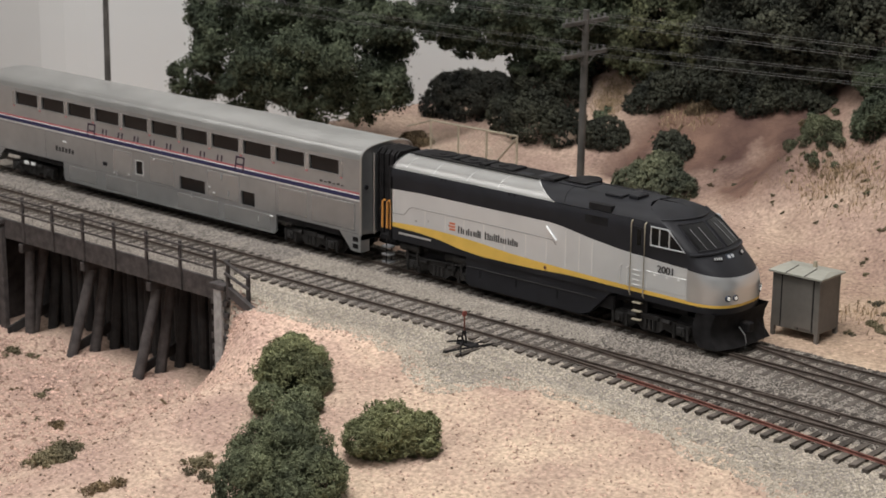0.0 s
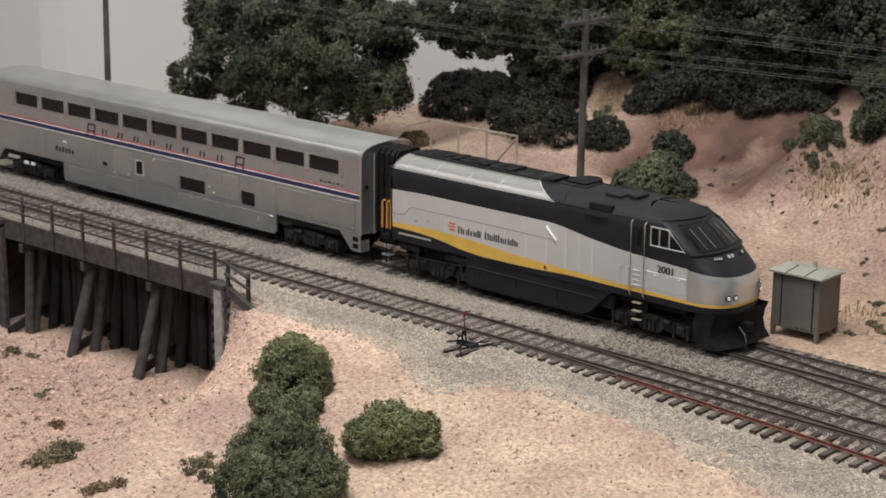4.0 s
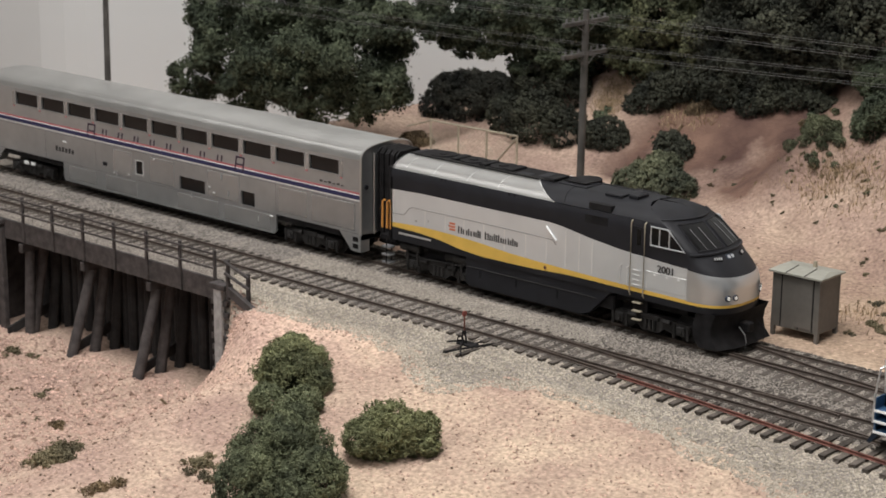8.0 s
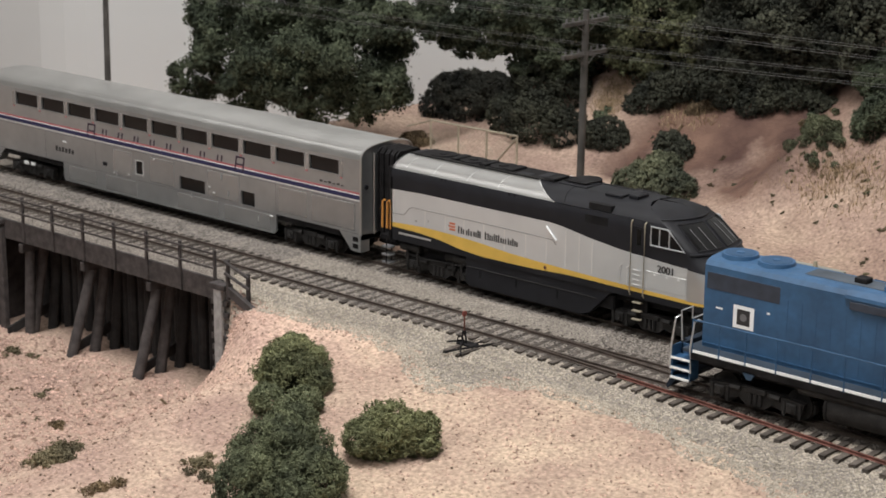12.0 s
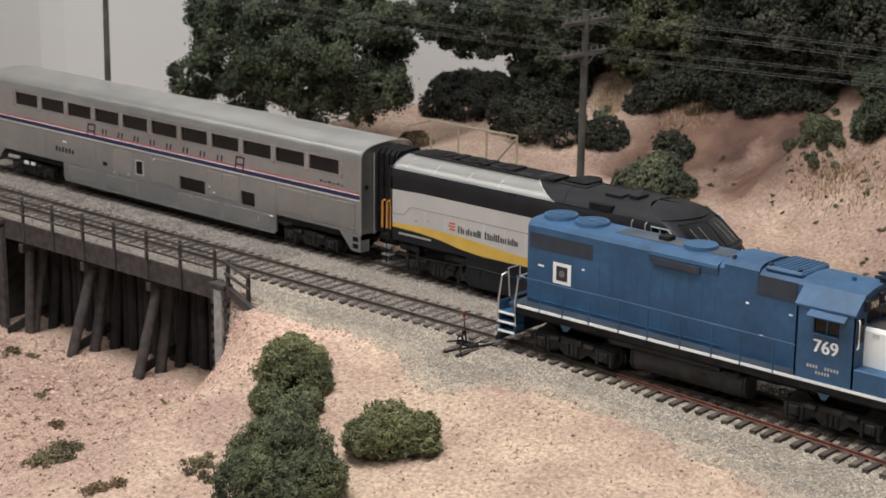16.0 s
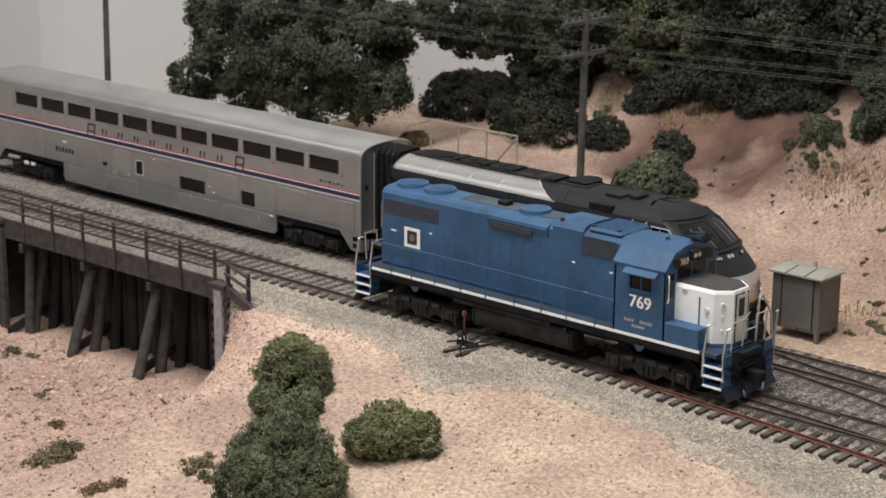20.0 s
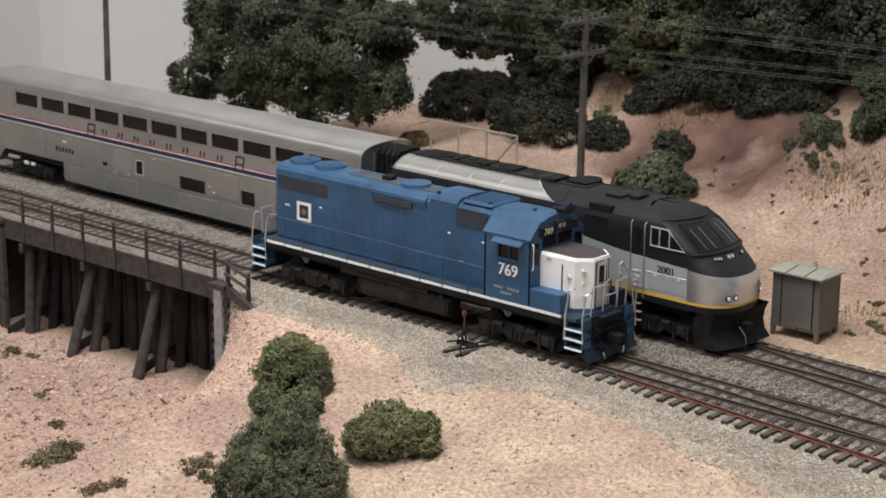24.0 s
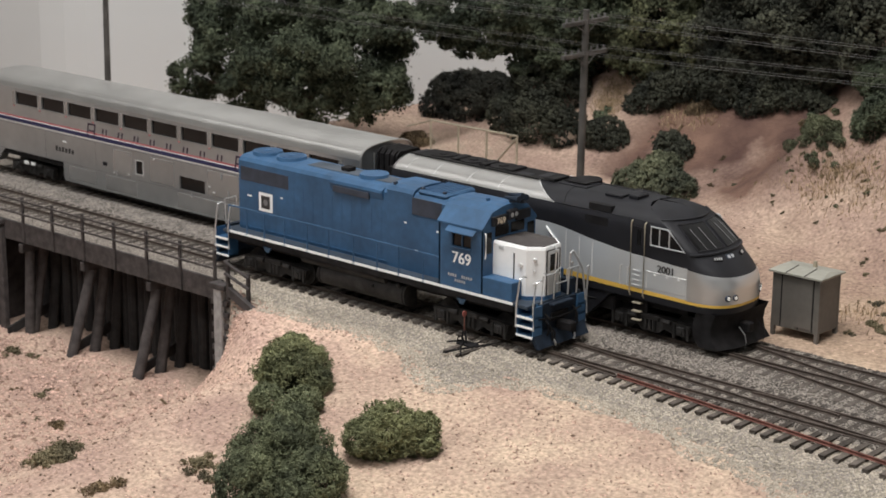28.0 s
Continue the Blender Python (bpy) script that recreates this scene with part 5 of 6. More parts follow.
    # low nose, white with chamfered front corners
    o = [(162.0, -H), (181.4, -H), (187.0, -5.2), (187.0, 5.2), (180.8, H), (163.0, H)]
    bm = bmesh.new()
    skin(bm, [[(x, y, z) for x, y in o] for z in (19.5, 40.6)] + [[(175 + (x - 175) * 0.975, y * 0.94, z) for x, y in o] for z in (41.8,)], closed=True, caps=True)
    part("low_nose", bm, M_WHITE, gp, "white chamfered short hood")
    part("nose_top", prism(bmesh.new(), [(175 + (x - 175) * 0.9, y * 0.86) for x, y in o], 41.75, 42.1, axis="z"), mat("nose_antiglare", (0.06, 0.052, 0.05), 0.8), gp, "dark anti-glare nose top")
    part("nose_base", prism(bmesh.new(), [(175 + (x - 175) * 1.02, y * 1.03) for x, y in o], 19.4, 21.2, axis="z"), M_BLUE, gp)
    dr = part("nose_door", B(187.0, 187.5, -3.6, 3.6, 21.5, 40.0, bev=0.1), M_SILVER, gp, "pale grey nose door")
    part("door_window", B(187.4, 187.75, -2.4, 2.4, 31.5, 38.5, bev=0.1), M_GLASS, dr)
    # the top bolt glows faintly: its bright dot is put in as emission
    for z in (36.8, 31.6, 26.4):
        part("nose_bolt", rod(bmesh.new(), (183.6, -7.9, z), (184.4, -8.6, z), 0.5, 8), M_LAMP if z > 36 else M_SEAM, gp)
    for y in (-4.4, 4.0):
        part("door_jamb", B(187.0, 187.35, y, y + 0.4, 21.4, 40.2), M_DARKMARK, gp)
    part("door_lintel", B(187.0, 187.35, -4.4, 4.4, 40.0, 40.4), M_DARKMARK, gp)
    part("door_knob", rod(bmesh.new(), (187.5, 3.0, 29.5), (188.2, 3.0, 29.5), 0.5, 8), M_CHROME, dr)
    part("hand_brake", rod(bmesh.new(), (178.6, -H - 0.9, 34), (178.6, -H, 34), 0.9, 12), M_SEAM, gp)
    part("nose_light", rod(bmesh.new(), (184, -8, 36.5), (184.9, -8.9, 36.5), 0.8, 10), M_CHROME, gp)
    part("nose_seam", B(174.6, 175.3, -H - 0.07, -H, 24, 38.4), M_DARKMARK, gp)
    part("sand_filler", B(167.0, 169.5, -H - 0.3, -H, 38.8, 40.2), M_SILVER, gp)
    # walkway, sill and side boxes
    part("walkway", B(4.5, 188, -17.5, 17.5, 18.2, 19.6, bev=0.1), mat("walkway_grey", (0.028, 0.043, 0.064), 0.8, var=0.2, scale=90), gp)
    for s in (-1, 1):
        part("sill", B(8, 180.5, s * 16.8, s * 17.5, 15.8, 18.3), M_UNDER, gp)
        xs = [8.6, 20.6, 32.3, 45.6, 60.3, 74, 89.3, 103.6, 116.4, 130.7]
        for a, b in zip(xs, xs[1:] + [180.6]):
            part("sill_stripe", B(a + 0.6, b - 0.2, s * 17.5, s * 17.8, 18.7, 19.8), M_WHITE, gp, "white sill edge stripe")
        for x in xs:
            part("stanchion", rod(bmesh.new(), (x, s * 17.3, 18.3), (x, s * 17.3, 31.6), 0.32, 6), M_BLUE, gp)
        part("handrail", tube(bmesh.new(), [(8.6, s * 17.3, 31.4), (60, s * 17.3, 31.8), (138.5, s * 17.3, 31.4), (139.4, s * 17.0, 30.8)], 0.33, 6), M_BLUE, gp, "thin blue side handrail")
        part("side_bin", B(163.6, 179.4, s * 10.7, s * 17.2, 19.6, 27.6, bev=0.3), M_BLUE, gp)
        part("fuel_tank_side", prism(bmesh.new(), [(s * u, v) for u, v in ((8, 4.4), (13.0, 4.4), (14.6, 5.0), (15.7, 6.4), (16.1, 8.6), (16.1, 10.2), (15.7, 12.0), (14.6, 13.4), (13.0, 14.0), (8, 14.0))], 65.5, 118.5, axis="x"), M_TRUCK, gp, "rounded grimy black fuel tank", smooth=True)
        for x in (66.4, 117.0):
            part("tank_strap", prism(bmesh.new(), [(s * u, v) for u, v in ((14.8, 4.9), (15.9, 6.3), (16.35, 8.6), (16.35, 10.2), (15.9, 12.1), (14.8, 13.5), (14.0, 13.5), (14.0, 4.9))], x, x + 0.6, axis="x"), M_UNDER, gp)
        part("fuel_gauge", rod(bmesh.new(), (100, s * 16.0, 10.6), (100, s * 16.6, 10.6), 0.7, 10), M_UNDER, gp)
        part("fuel_filler", rod(bmesh.new(), (115, s * 15.0, 12.6), (115, s * 16.4, 14.6), 0.9, 10), M_TRUCK, gp)
        part("air_tank", rod(bmesh.new(), (55, s * 14.4, 14.4), (107, s * 14.4, 14.4), 2.0, 14), M_TRUCK, gp, smooth=True)
        for x in (34.2, 152.5):
            part("jacking_pad", prism(bmesh.new(), [(x - 3.0, 16.4), (x + 3.0, 16.4), (x + 0.9, 13.4), (x - 0.9, 13.4)], s * 16.6, s * 17.5), M_NAVYPAD, gp)
        # corner stairs
        for x0, x1 in ((-0.6, 8.0), (182.6, 191.2)):
            part("stair_side", B(x0 if x0 < 90 else x1 - 0.5, x0 + 0.5 if x0 < 90 else x1, s * 11.5, s * 17.4, 6.4, 19.4), M_BLUE, gp)
            part("stair_side", B(x1 - 0.5 if x0 < 90 else x0, x1 if x0 < 90 else x0 + 0.5, s * 11.5, s * 17.4, 6.4, 19.4), M_BLUE, gp)
            part("stair_back", B(x0 + 0.5, x1 - 0.5, s * 11.5, s * 12, 6.4, 19.4), M_BLUE, gp)
            for z in (6.9, 10.8, 14.8):
                st = part("step", B(x0, x1, s * 12, s * 17.5, z - 0.35, z + 0.35), M_BLUE, gp)
                part("step_edge", B(x0, x1, s * 17.5, s * 17.9, z - 0.5, z + 0.4), M_WHITE, st, "white step edge")
            for x, dx in ((x0, -0.4), (x1, 0.4)):
                part("stair_rail", tube(bmesh.new(), [(x + dx, s * 17.6, 10), (x, s * 17.7, 20), (x + 1.2, s * 17.2, 30.5), (x + 2.2, s * 15.8, 31.4), (x + 2.2, s * 14.5, 30.8)], 0.4, 6), M_CHROME, gp, "white corner handrail")
    for xe, d in ((0, 1), (190.5, -1)):
        part("end_plate", B(min(xe, xe + d * 1.2), max(xe, xe + d * 1.2), -12, 12, 6, 19.6, bev=0.2), M_NAVYBLUE, gp)
        part("pilot", prism(bmesh.new(), [(xe, 8.5), (xe - d * 3.4, 2.2), (xe - d * 2.4, 1.6), (xe + d * 1.2, 5.5)], -16.5, 16.5), M_NAVYBLUE, gp, "dark blue snowplow pilot")
        part("coupler", B(min(xe, xe - d * 8), max(xe, xe - d * 8), -1.9, 1.9, 7.5, 11.5, bev=0.5), M_UNDER, gp)
        part("end_handrail", tube(bmesh.new(), [(xe, -11.5, 20), (xe - d * 0.8, -11.5, 31.8), (xe - d * 0.8, -4, 31.8), (xe - d * 0.8, -4, 27), (xe - d * 0.8, 4, 27), (xe - d * 0.8, 4, 31.8), (xe - d * 0.8, 11.5, 31.8), (xe, 11.5, 20)], 0.33, 6), M_CHROME, gp)
        for y in (-7.5, -6, 6, 7.5):
            part("air_hose", tube(bmesh.new(), [(xe - d * 0.2, y, 9.5), (xe - d * 3, y, 7.5), (xe - d * 3.2, y, 4.2)], 0.45, 6), M_UNDER, gp)
        for y, h in ((-10.2, 13.5), (-9.0, 15.2), (9.0, 15.2), (10.2, 13.5)):
            part("mu_hose", tube(bmesh.new(), [(xe - d * 0.2, y, h), (xe - d * 2.2, y * 0.97, h - 1.5), (xe - d * 2.6, y * 0.93, h - 5.5), (xe - d * 1.6, y * 0.9, h - 7)], 0.42, 6), M_UNDER, gp)
        for y in (-6.8, 6.8):
            part("glad_hand", tube(bmesh.new(), [(xe - d * 3.3, y, 4.6), (xe - d * 3.8, y * 0.95, 3.2), (xe - d * 3.6, y * 0.86, 1.9)], 0.42, 6), M_CHROME, gp, "pale brake hose end")
        part("drop_step", B(min(xe, xe - d * 2.6), max(xe, xe - d * 2.6), -6.5, 6.5, 18.4, 19.2, bev=0.1), M_NAVYBLUE, gp)
        part("buffer_beam", B(min(xe, xe - d * 1.0), max(xe, xe - d * 1.0), -5.5, 5.5, 11.5, 15.0, bev=0.2), M_UNDER, gp)
        part("cut_lever", tube(bmesh.new(), [(xe - d * 0.8, -14, 14), (xe - d * 1.6, -5, 13), (xe - d * 1.6, 5, 13), (xe - d * 0.8, 14, 14)], 0.35, 6), M_UNDER, gp)
    part("platform_rail", tube(bmesh.new(), [(189.5, 7.0, 20), (190.2, 7.4, 37.8), (190.2, 9.0, 38.6), (190.4, 12.2, 34.4), (190.8, 15.0, 30), (191.2, 17.0, 16)], 0.45, 6), M_CHROME, gp, "bent pale platform rail")
    part("platform_rail", tube(bmesh.new(), [(189.5, -2.2, 20), (190.0, -1.6, 41.2), (188.4, -1.0, 42.0)], 0.4, 6), M_CHROME, gp, "bent pale platform rail")
    part("platform_chain", tube(bmesh.new(), [(190, -9.5, 32.4), (190.4, -6, 31.2), (190.4, -3, 31.4), (190, 1.6, 33)], 0.3, 6), M_CHROME, gp)
    part("cab_grab", tube(bmesh.new(), [(164.4, -16.6, 46), (165.0, -16.8, 45), (165.0, -16.8, 36), (164.4, -16.6, 35)], 0.3, 6), M_WHITE, gp)
    part("walkway_box", B(184, 188.5, 8.5, 14, 19.6, 26, bev=0.4), M_NAVYBLUE, gp)
    part("frame", B(4, 186, -11.5, 11.5, 12.5, 18.2), M_UNDER, gp)
    for xc in (36.0, 155.0):
        truck(gp, xc, 31.5, 5.8, keep=LOCO_WHEELS)
    return gp


tracks()
switch_stand()
trestle()
passenger_car()
streamliner()
GP = switcher()


# ---- foliage ----
def leaf_cloud(name, clumps, cover, size, material, parent=None, seed=1, flat=0.85, knot=(0.15, 0.30), rough=1.0, slim=0.62):
    """Small folded leaves on the knots of a set of rough clumps (x, y, z, radius), as one mesh. cover: layers of leaves."""
    rng = np.random.default_rng(seed)
    cl = np.array(clumps, float)
    knots = []
    for x, y, z, r in cl:
        n = int((8.0 if knot[1] < 0.22 else 3.8) / (0.5 * (knot[0] + knot[1])) ** 2)
        d = rng.normal(size=(n, 3))
        d /= np.linalg.norm(d, axis=1)[:, None]
        k = rng.uniform(*knot, n)
        lump = np.array([0.25 * noise.noise(Vector(u) * 2.1 + Vector((x, y, z)) * 0.13) + 0.16 * noise.noise(Vector(u) * 5.5 + Vector((z, x, y)) * 0.2) for u in d])
        q = r * (1.0 + rough * lump - k * rng.uniform(0.4, 1.3, n))[:, None] * d * np.array([1, 1, flat]) + (x, y, z)
        knots.append(np.column_stack([q, r * k]))
    knots = np.concatenate(knots)
    count = int(cover * (4 * math.pi * cl[:, 3] ** 2).sum() / (2.0 * slim * size * size))
    w = knots[:, 3] ** 2
    pick = rng.choice(len(knots), count, p=w / w.sum())
    d = rng.normal(size=(count, 3))
    d /= np.linalg.norm(d, axis=1)[:, None]
    reach = np.where(rng.random(count) < (0.08 if slim > 0.5 else 0.2), rng.uniform(1.0, 1.5, count), rng.uniform(0.4, 1.05, count))
    pos = knots[pick, :3] + d * (knots[pick, 3] * reach)[:, None]
    home = np.repeat(np.arange(len(cl)), [int((8.0 if knot[1] < 0.22 else 3.8) / (0.5 * (knot[0] + knot[1])) ** 2)] * len(cl))[pick]
    out = (pos - cl[home, :3]) / cl[home, 3:4]
    nrm = d + 0.9 * out + rng.normal(size=(count, 3)) * 0.6
    nrm /= np.linalg.norm(nrm, axis=1)[:, None]
    t = np.cross(nrm, rng.normal(size=(count, 3)))
    t /= np.linalg.norm(t, axis=1)[:, None]
    b = np.cross(nrm, t)
    s = rng.uniform(0.6, 1.3, (count, 1)) * size
    fold = nrm * s * 0.35
    v = np.stack([pos - t * s, pos + b * s * slim - fold, pos + t * s, pos - b * s * slim - fold], 1)
    f = (np.arange(count)[:, None] * 4 + np.array([[0, 1, 2, 3]]))
    tri = np.concatenate([f[:, [0, 1, 2]], f[:, [0, 2, 3]]])
    me = bpy.data.meshes.new(name)
    me.from_pydata((v.reshape(-1, 3) * MM).tolist(), [], tri.tolist())
    me.materials.append(material)
    ob = new(name, me)
    ob.parent = parent
    return ob


def branchy(name, base, tops, r, parent, seed=0):
    """A tapered trunk with limbs from base to each of tops."""
    rng = random.Random(seed)
    bm = bmesh.new()
    b = Vector(base)
    mid = Vector((sum(t[0] for t in tops) / len(tops), sum(t[1] for t in tops) / len(tops), sum(t[2] for t in tops) / len(tops)))
    fork = b + (mid - b) * 0.5
    k = b + (fork - b) * 0.5 + Vector((rng.uniform(-3, 3), rng.uniform(-3, 3), 0))
    rod(bm, b, k, r * 1.2, 9, r)
    rod(bm, k, fork, r, 9, r * 0.75)
    for t in tops:
        t = Vector(t)
        e = fork + (t - fork) * 0.5 + Vector((rng.uniform(-4, 4), rng.uniform(-4, 4), rng.uniform(2, 6)))
        rod(bm, fork, e, r * 0.55, 7, r * 0.35)
        rod(bm, e, t, r * 0.35, 6, r * 0.12)
    return part(name, bm, M_BARK, parent, smooth=True)


def tree(base, clumps, count, size, material, label, seed, r=1.9):
    t = thing("tree", P(0, 0, 0), label, "tree", "trees on the layout")
    branchy("trunk", (base[0], base[1], ground_z(base[0], base[1]) - 2), [c[:3] for c in clumps[:7]], r, t, seed)
    rng = random.Random(seed)
    more = []
    for cx, cy, cz, cr in clumps:
        for k in range(6):
            a, e = rng.uniform(0, 6.28), rng.uniform(-0.9, 1.2)
            d = cr * rng.uniform(0.7, 1.0)
            more.append((cx + d * math.cos(a) * math.cos(e), cy + d * math.sin(a) * math.cos(e), cz + d * 0.8 * math.sin(e), cr * rng.uniform(0.18, 0.36)))
    leaf_cloud("crown", list(clumps) + more, count, size, material, t, seed)
    return t


def bush(clumps, count, size, material, label, seed, slim=0.62):
    b = thing("bush", P(0, 0, 0), label, "bush", "bushes on the layout")
    x, y, z, r = clumps[0]
    bm = bmesh.new()
    for k in range(6):
        a = k * 1.05
        rod(bm, (x, y, z - r * 0.9), (x + r * 0.6 * math.cos(a), y + r * 0.6 * math.sin(a), z + r * 0.2), 0.7, 5, 0.25)
    part("stems", bm, M_BARK, b)
    rng = random.Random(seed)
    more = []
    for cx, cy, cz, cr in clumps:
        for k in range(5):
            a, e = rng.uniform(0, 6.28), rng.uniform(-0.2, 1.2)
            d = cr * rng.uniform(0.6, 0.8)
            more.append((cx + d * math.cos(a) * math.cos(e), cy + d * math.sin(a) * math.cos(e), cz + d * 0.9 * math.sin(e), cr * rng.uniform(0.24, 0.4)))
    leaf_cloud("leaves", list(clumps) + more, count, size, material, b, seed, 0.9, (0.07, 0.15), 1.0, slim)
    return b


def foliage():
    tree((-220, 168, -6), [(-235, 165, 54, 38), (-296, 165, 54, 27), (-182, 165, 60, 32), (-324, 165, 25, 18), (-271, 165, 28, 23), (-215, 165, 32, 24), (-158, 165, 42, 18),
                           (-254, 165, 78, 28), (-195, 165, 88, 27), (-149, 165, 80, 16), (-307, 165, 71, 18), (-177, 165, 26, 12), (-225, 175, 105, 30)],
         1.7, 1.15, M_LEAF, "large dense dark green oak tree", 21, 5.5)
    tree((-70, 240, -3), [(-150, 215, 84, 24), (-123, 215, 80, 19), (-168, 215, 76, 13), (-136, 215, 66, 9), (-106, 215, 88, 20), (-130, 220, 105, 24), (-140, 216, 60, 7), (-122, 214, 62, 8), (-112, 216, 66, 8), (-152, 214, 64, 7)],
         1.6, 1.15, M_LEAF, "dark green tree with drooping boughs", 22)
    tree((-75, 240, 5), [(-79, 235, 84, 26), (-100, 235, 72, 22), (-55, 235, 92, 23), (-104, 235, 54, 15), (-74, 235, 62, 19), (-80, 240, 110, 24)],
         1.6, 1.15, M_LEAF, "dark green hillside tree", 23)
    tree((-22, 256, 22), [(-39, 246, 76, 17), (-15, 246, 91, 23), (-42, 246, 62, 11), (5, 246, 80, 19), (-25, 246, 62, 12), (-12, 251, 113, 23)],
         1.6, 1.15, M_LEAF2, "olive green hillside tree", 24)
    tree((28, 256, 35), [(24, 246, 84, 22), (32, 246, 68, 19), (45, 246, 91, 22), (17, 246, 60, 12), (50, 246, 67, 13), (2, 246, 62, 12), (30, 251, 113, 25)],
         1.6, 1.15, M_LEAFDARK, "dense green hillside tree", 25)
    tree((86, 256, 60), [(73, 246, 93, 24), (91, 246, 86, 18), (108, 246, 100, 21), (68, 246, 76, 13), (92, 246, 120, 23)],
         1.6, 1.15, M_LEAFDARK, "dark green hilltop tree", 26)
    bush([(-213, 302, 4, 18), (-231, 294, 2, 13), (-193, 316, 5, 16), (-215, 306, 15, 14), (-200, 312, 16, 12), (-226, 298, 14, 12), (-188, 316, 15, 11)], 1.8, 0.95, M_HEDGE, "large very dark rounded hedge bush", 31)
    bush([(-82, 213, 25, 18), (-107, 219, 25, 14), (-57, 208, 24, 14), (-98, 236, 42, 17), (-75, 233, 42, 15)], 1.8, 0.95, M_LEAFDARK2, "big dark green bush at the hill foot", 32)
    bush([(-26, 208, 25, 12), (-36, 206, 22, 8), (-18, 207, 22, 8)], 1.8, 0.85, M_LEAFDARK, "rounded dark green bush", 33)
    for x, y, r, k in ((48, 236, 8, 47), (60, 239, 9, 48), (74, 241, 9, 49), (88, 244, 7, 56)):
        z = ground_z(x, y)
        bush([(x, y, z + r * 0.5, r), (x + r, y + 3, z + r * 0.6, r * 0.7), (x - r * 0.8, y + 4, z + r * 0.8, r * 0.7)], 1.5, 0.85, M_LEAFDARK, "low dark scrub under the hilltop trees", k)
    bush([(-6, 240, 49, 14), (-18, 240, 42, 13), (6, 241, 54, 14), (20, 241, 57, 14), (34, 242, 59, 13), (-27, 238, 37, 9), (30, 240, 51, 10)], 1.8, 0.85, M_LEAFDARK, "long dark green thicket along the slope", 34)
    bush([(17, 235, 42, 5.5), (22, 236, 45, 4.5), (13, 234, 40, 4)], 1.2, 0.8, M_BROWNBUSH, "small dry straw-brown shrub on the ridge", 45)
    bush([(50, 246, 60, 13), (62, 247, 62, 12), (75, 248, 66, 11), (88, 249, 70, 10)], 1.6, 0.9, M_LEAFDARK, "dark undergrowth below the hilltop trees", 46)
    bush([(19, 207, 25, 10), (28, 205, 24, 7)], 1.8, 0.85, M_LEAFDARK, "small dark bush on the slope", 35)
    bush([(33, 175, 12, 16), (20, 171, 10, 12), (46, 172, 11, 13), (35, 177, 20, 11)], 2.0, 0.75, M_SAGE, "grey-green rounded bush on the sand", 36)
    rng = random.Random(371)
    cl = [(112, 206, ground_z(112, 206) + 3, 7.0), (106, 213, ground_z(106, 213) + 3, 6.5)]
    for k in range(34):
        t = rng.random()
        x, y = 101 + 26 * t + rng.gauss(0, 5), 222 - 34 * t + rng.gauss(0, 5)
        cl.append((x, y, ground_z(x, y) + rng.uniform(0.5, 4.0), rng.uniform(2.0, 4.8) * (1 - 0.3 * t)))
    bush(cl, 0.9, 0.62, M_SAGEDARK, "sparse straggling grey-green shrub on the slope", 37)
    bush([(c[0] + rng.uniform(-6, 6), c[1] + rng.uniform(-6, 6), c[2] - 1, c[3] * 0.6) for c in cl[2::3]], 0.7, 0.6, M_BROWNBUSH, "dry brown twigs mixed into the slope shrub", 57)
    bush([(133, 222, 51, 12), (141, 216, 60, 11), (136, 232, 64, 12), (129, 232, 73, 13), (137, 236, 80, 13)], 1.8, 0.85, M_LEAF, "leafy green bush on the slope", 38)
    bush([(-157, 191, 3, 9), (-150, 193, 2, 6), (-166, 193, 2, 6)], 2.4, 1.0, M_BROWNBUSH, "low dry brown brush by the fence", 39)
    bush([(78, -139, -5, 14.0), (79, -130, -4, 9.5), (65, -124, -4, 9.5), (72, -138, -9, 8), (90, -136, -8, 7)], 1.5, 0.88, M_BUSH, "green rounded bush on the sandy bank", 41, 0.30)
    bush([(135, -198, -11, 18), (142, -219, -12, 14), (156, -201, -12, 12), (124, -184, -11, 11), (160, -214, -14, 8)], 1.5, 0.88, M_BUSHDARK, "large dark green bush on the sandy bank", 42, 0.30)
    bush([(113, -172, -11, 10.5), (99, -151, -10, 7.5), (88, -160, -9.5, 7.5), (104, -163, -10, 8)], 1.5, 0.88, M_BUSHDARK, "low olive green shrub between two bushes", 44, 0.30)
    bush([(154, -160, -5.5, 12.5), (149, -168, -7.5, 9.0), (160, -154, -6, 9.5), (144, -160, -8, 6), (168, -155, -9, 5)], 1.5, 0.88, M_BUSH, "low round green bush on the sand", 43, 0.30)
    for i, (base, cl) in enumerate((((-112, 268, 0), [(-118, 262, 76, 25), (-92, 262, 60, 18), (-122, 262, 90, 15)]), ((-65, 270, 20), [(-69, 265, 78, 25), (-76, 265, 56, 20), (-48, 265, 66, 16)]),
                                    ((-18, 268, 40), [(-22, 262, 80, 25), (-6, 262, 65, 19), (-33, 262, 60, 18)]), ((30, 264, 55), [(26, 258, 88, 25), (20, 258, 70, 18), (49, 258, 79, 18)]),
                                    ((75, 261, 60), [(72, 255, 90, 24), (62, 255, 73, 17), (90, 255, 80, 18)]), ((118, 246, 65), [(118, 240, 97, 23), (112, 240, 80, 14)]))):
        tree(base, cl, 1.1, 1.5, M_LEAFDARK2 if i % 2 else M_LEAFDARK, "dark tree in the row along the hilltop", 50 + i)


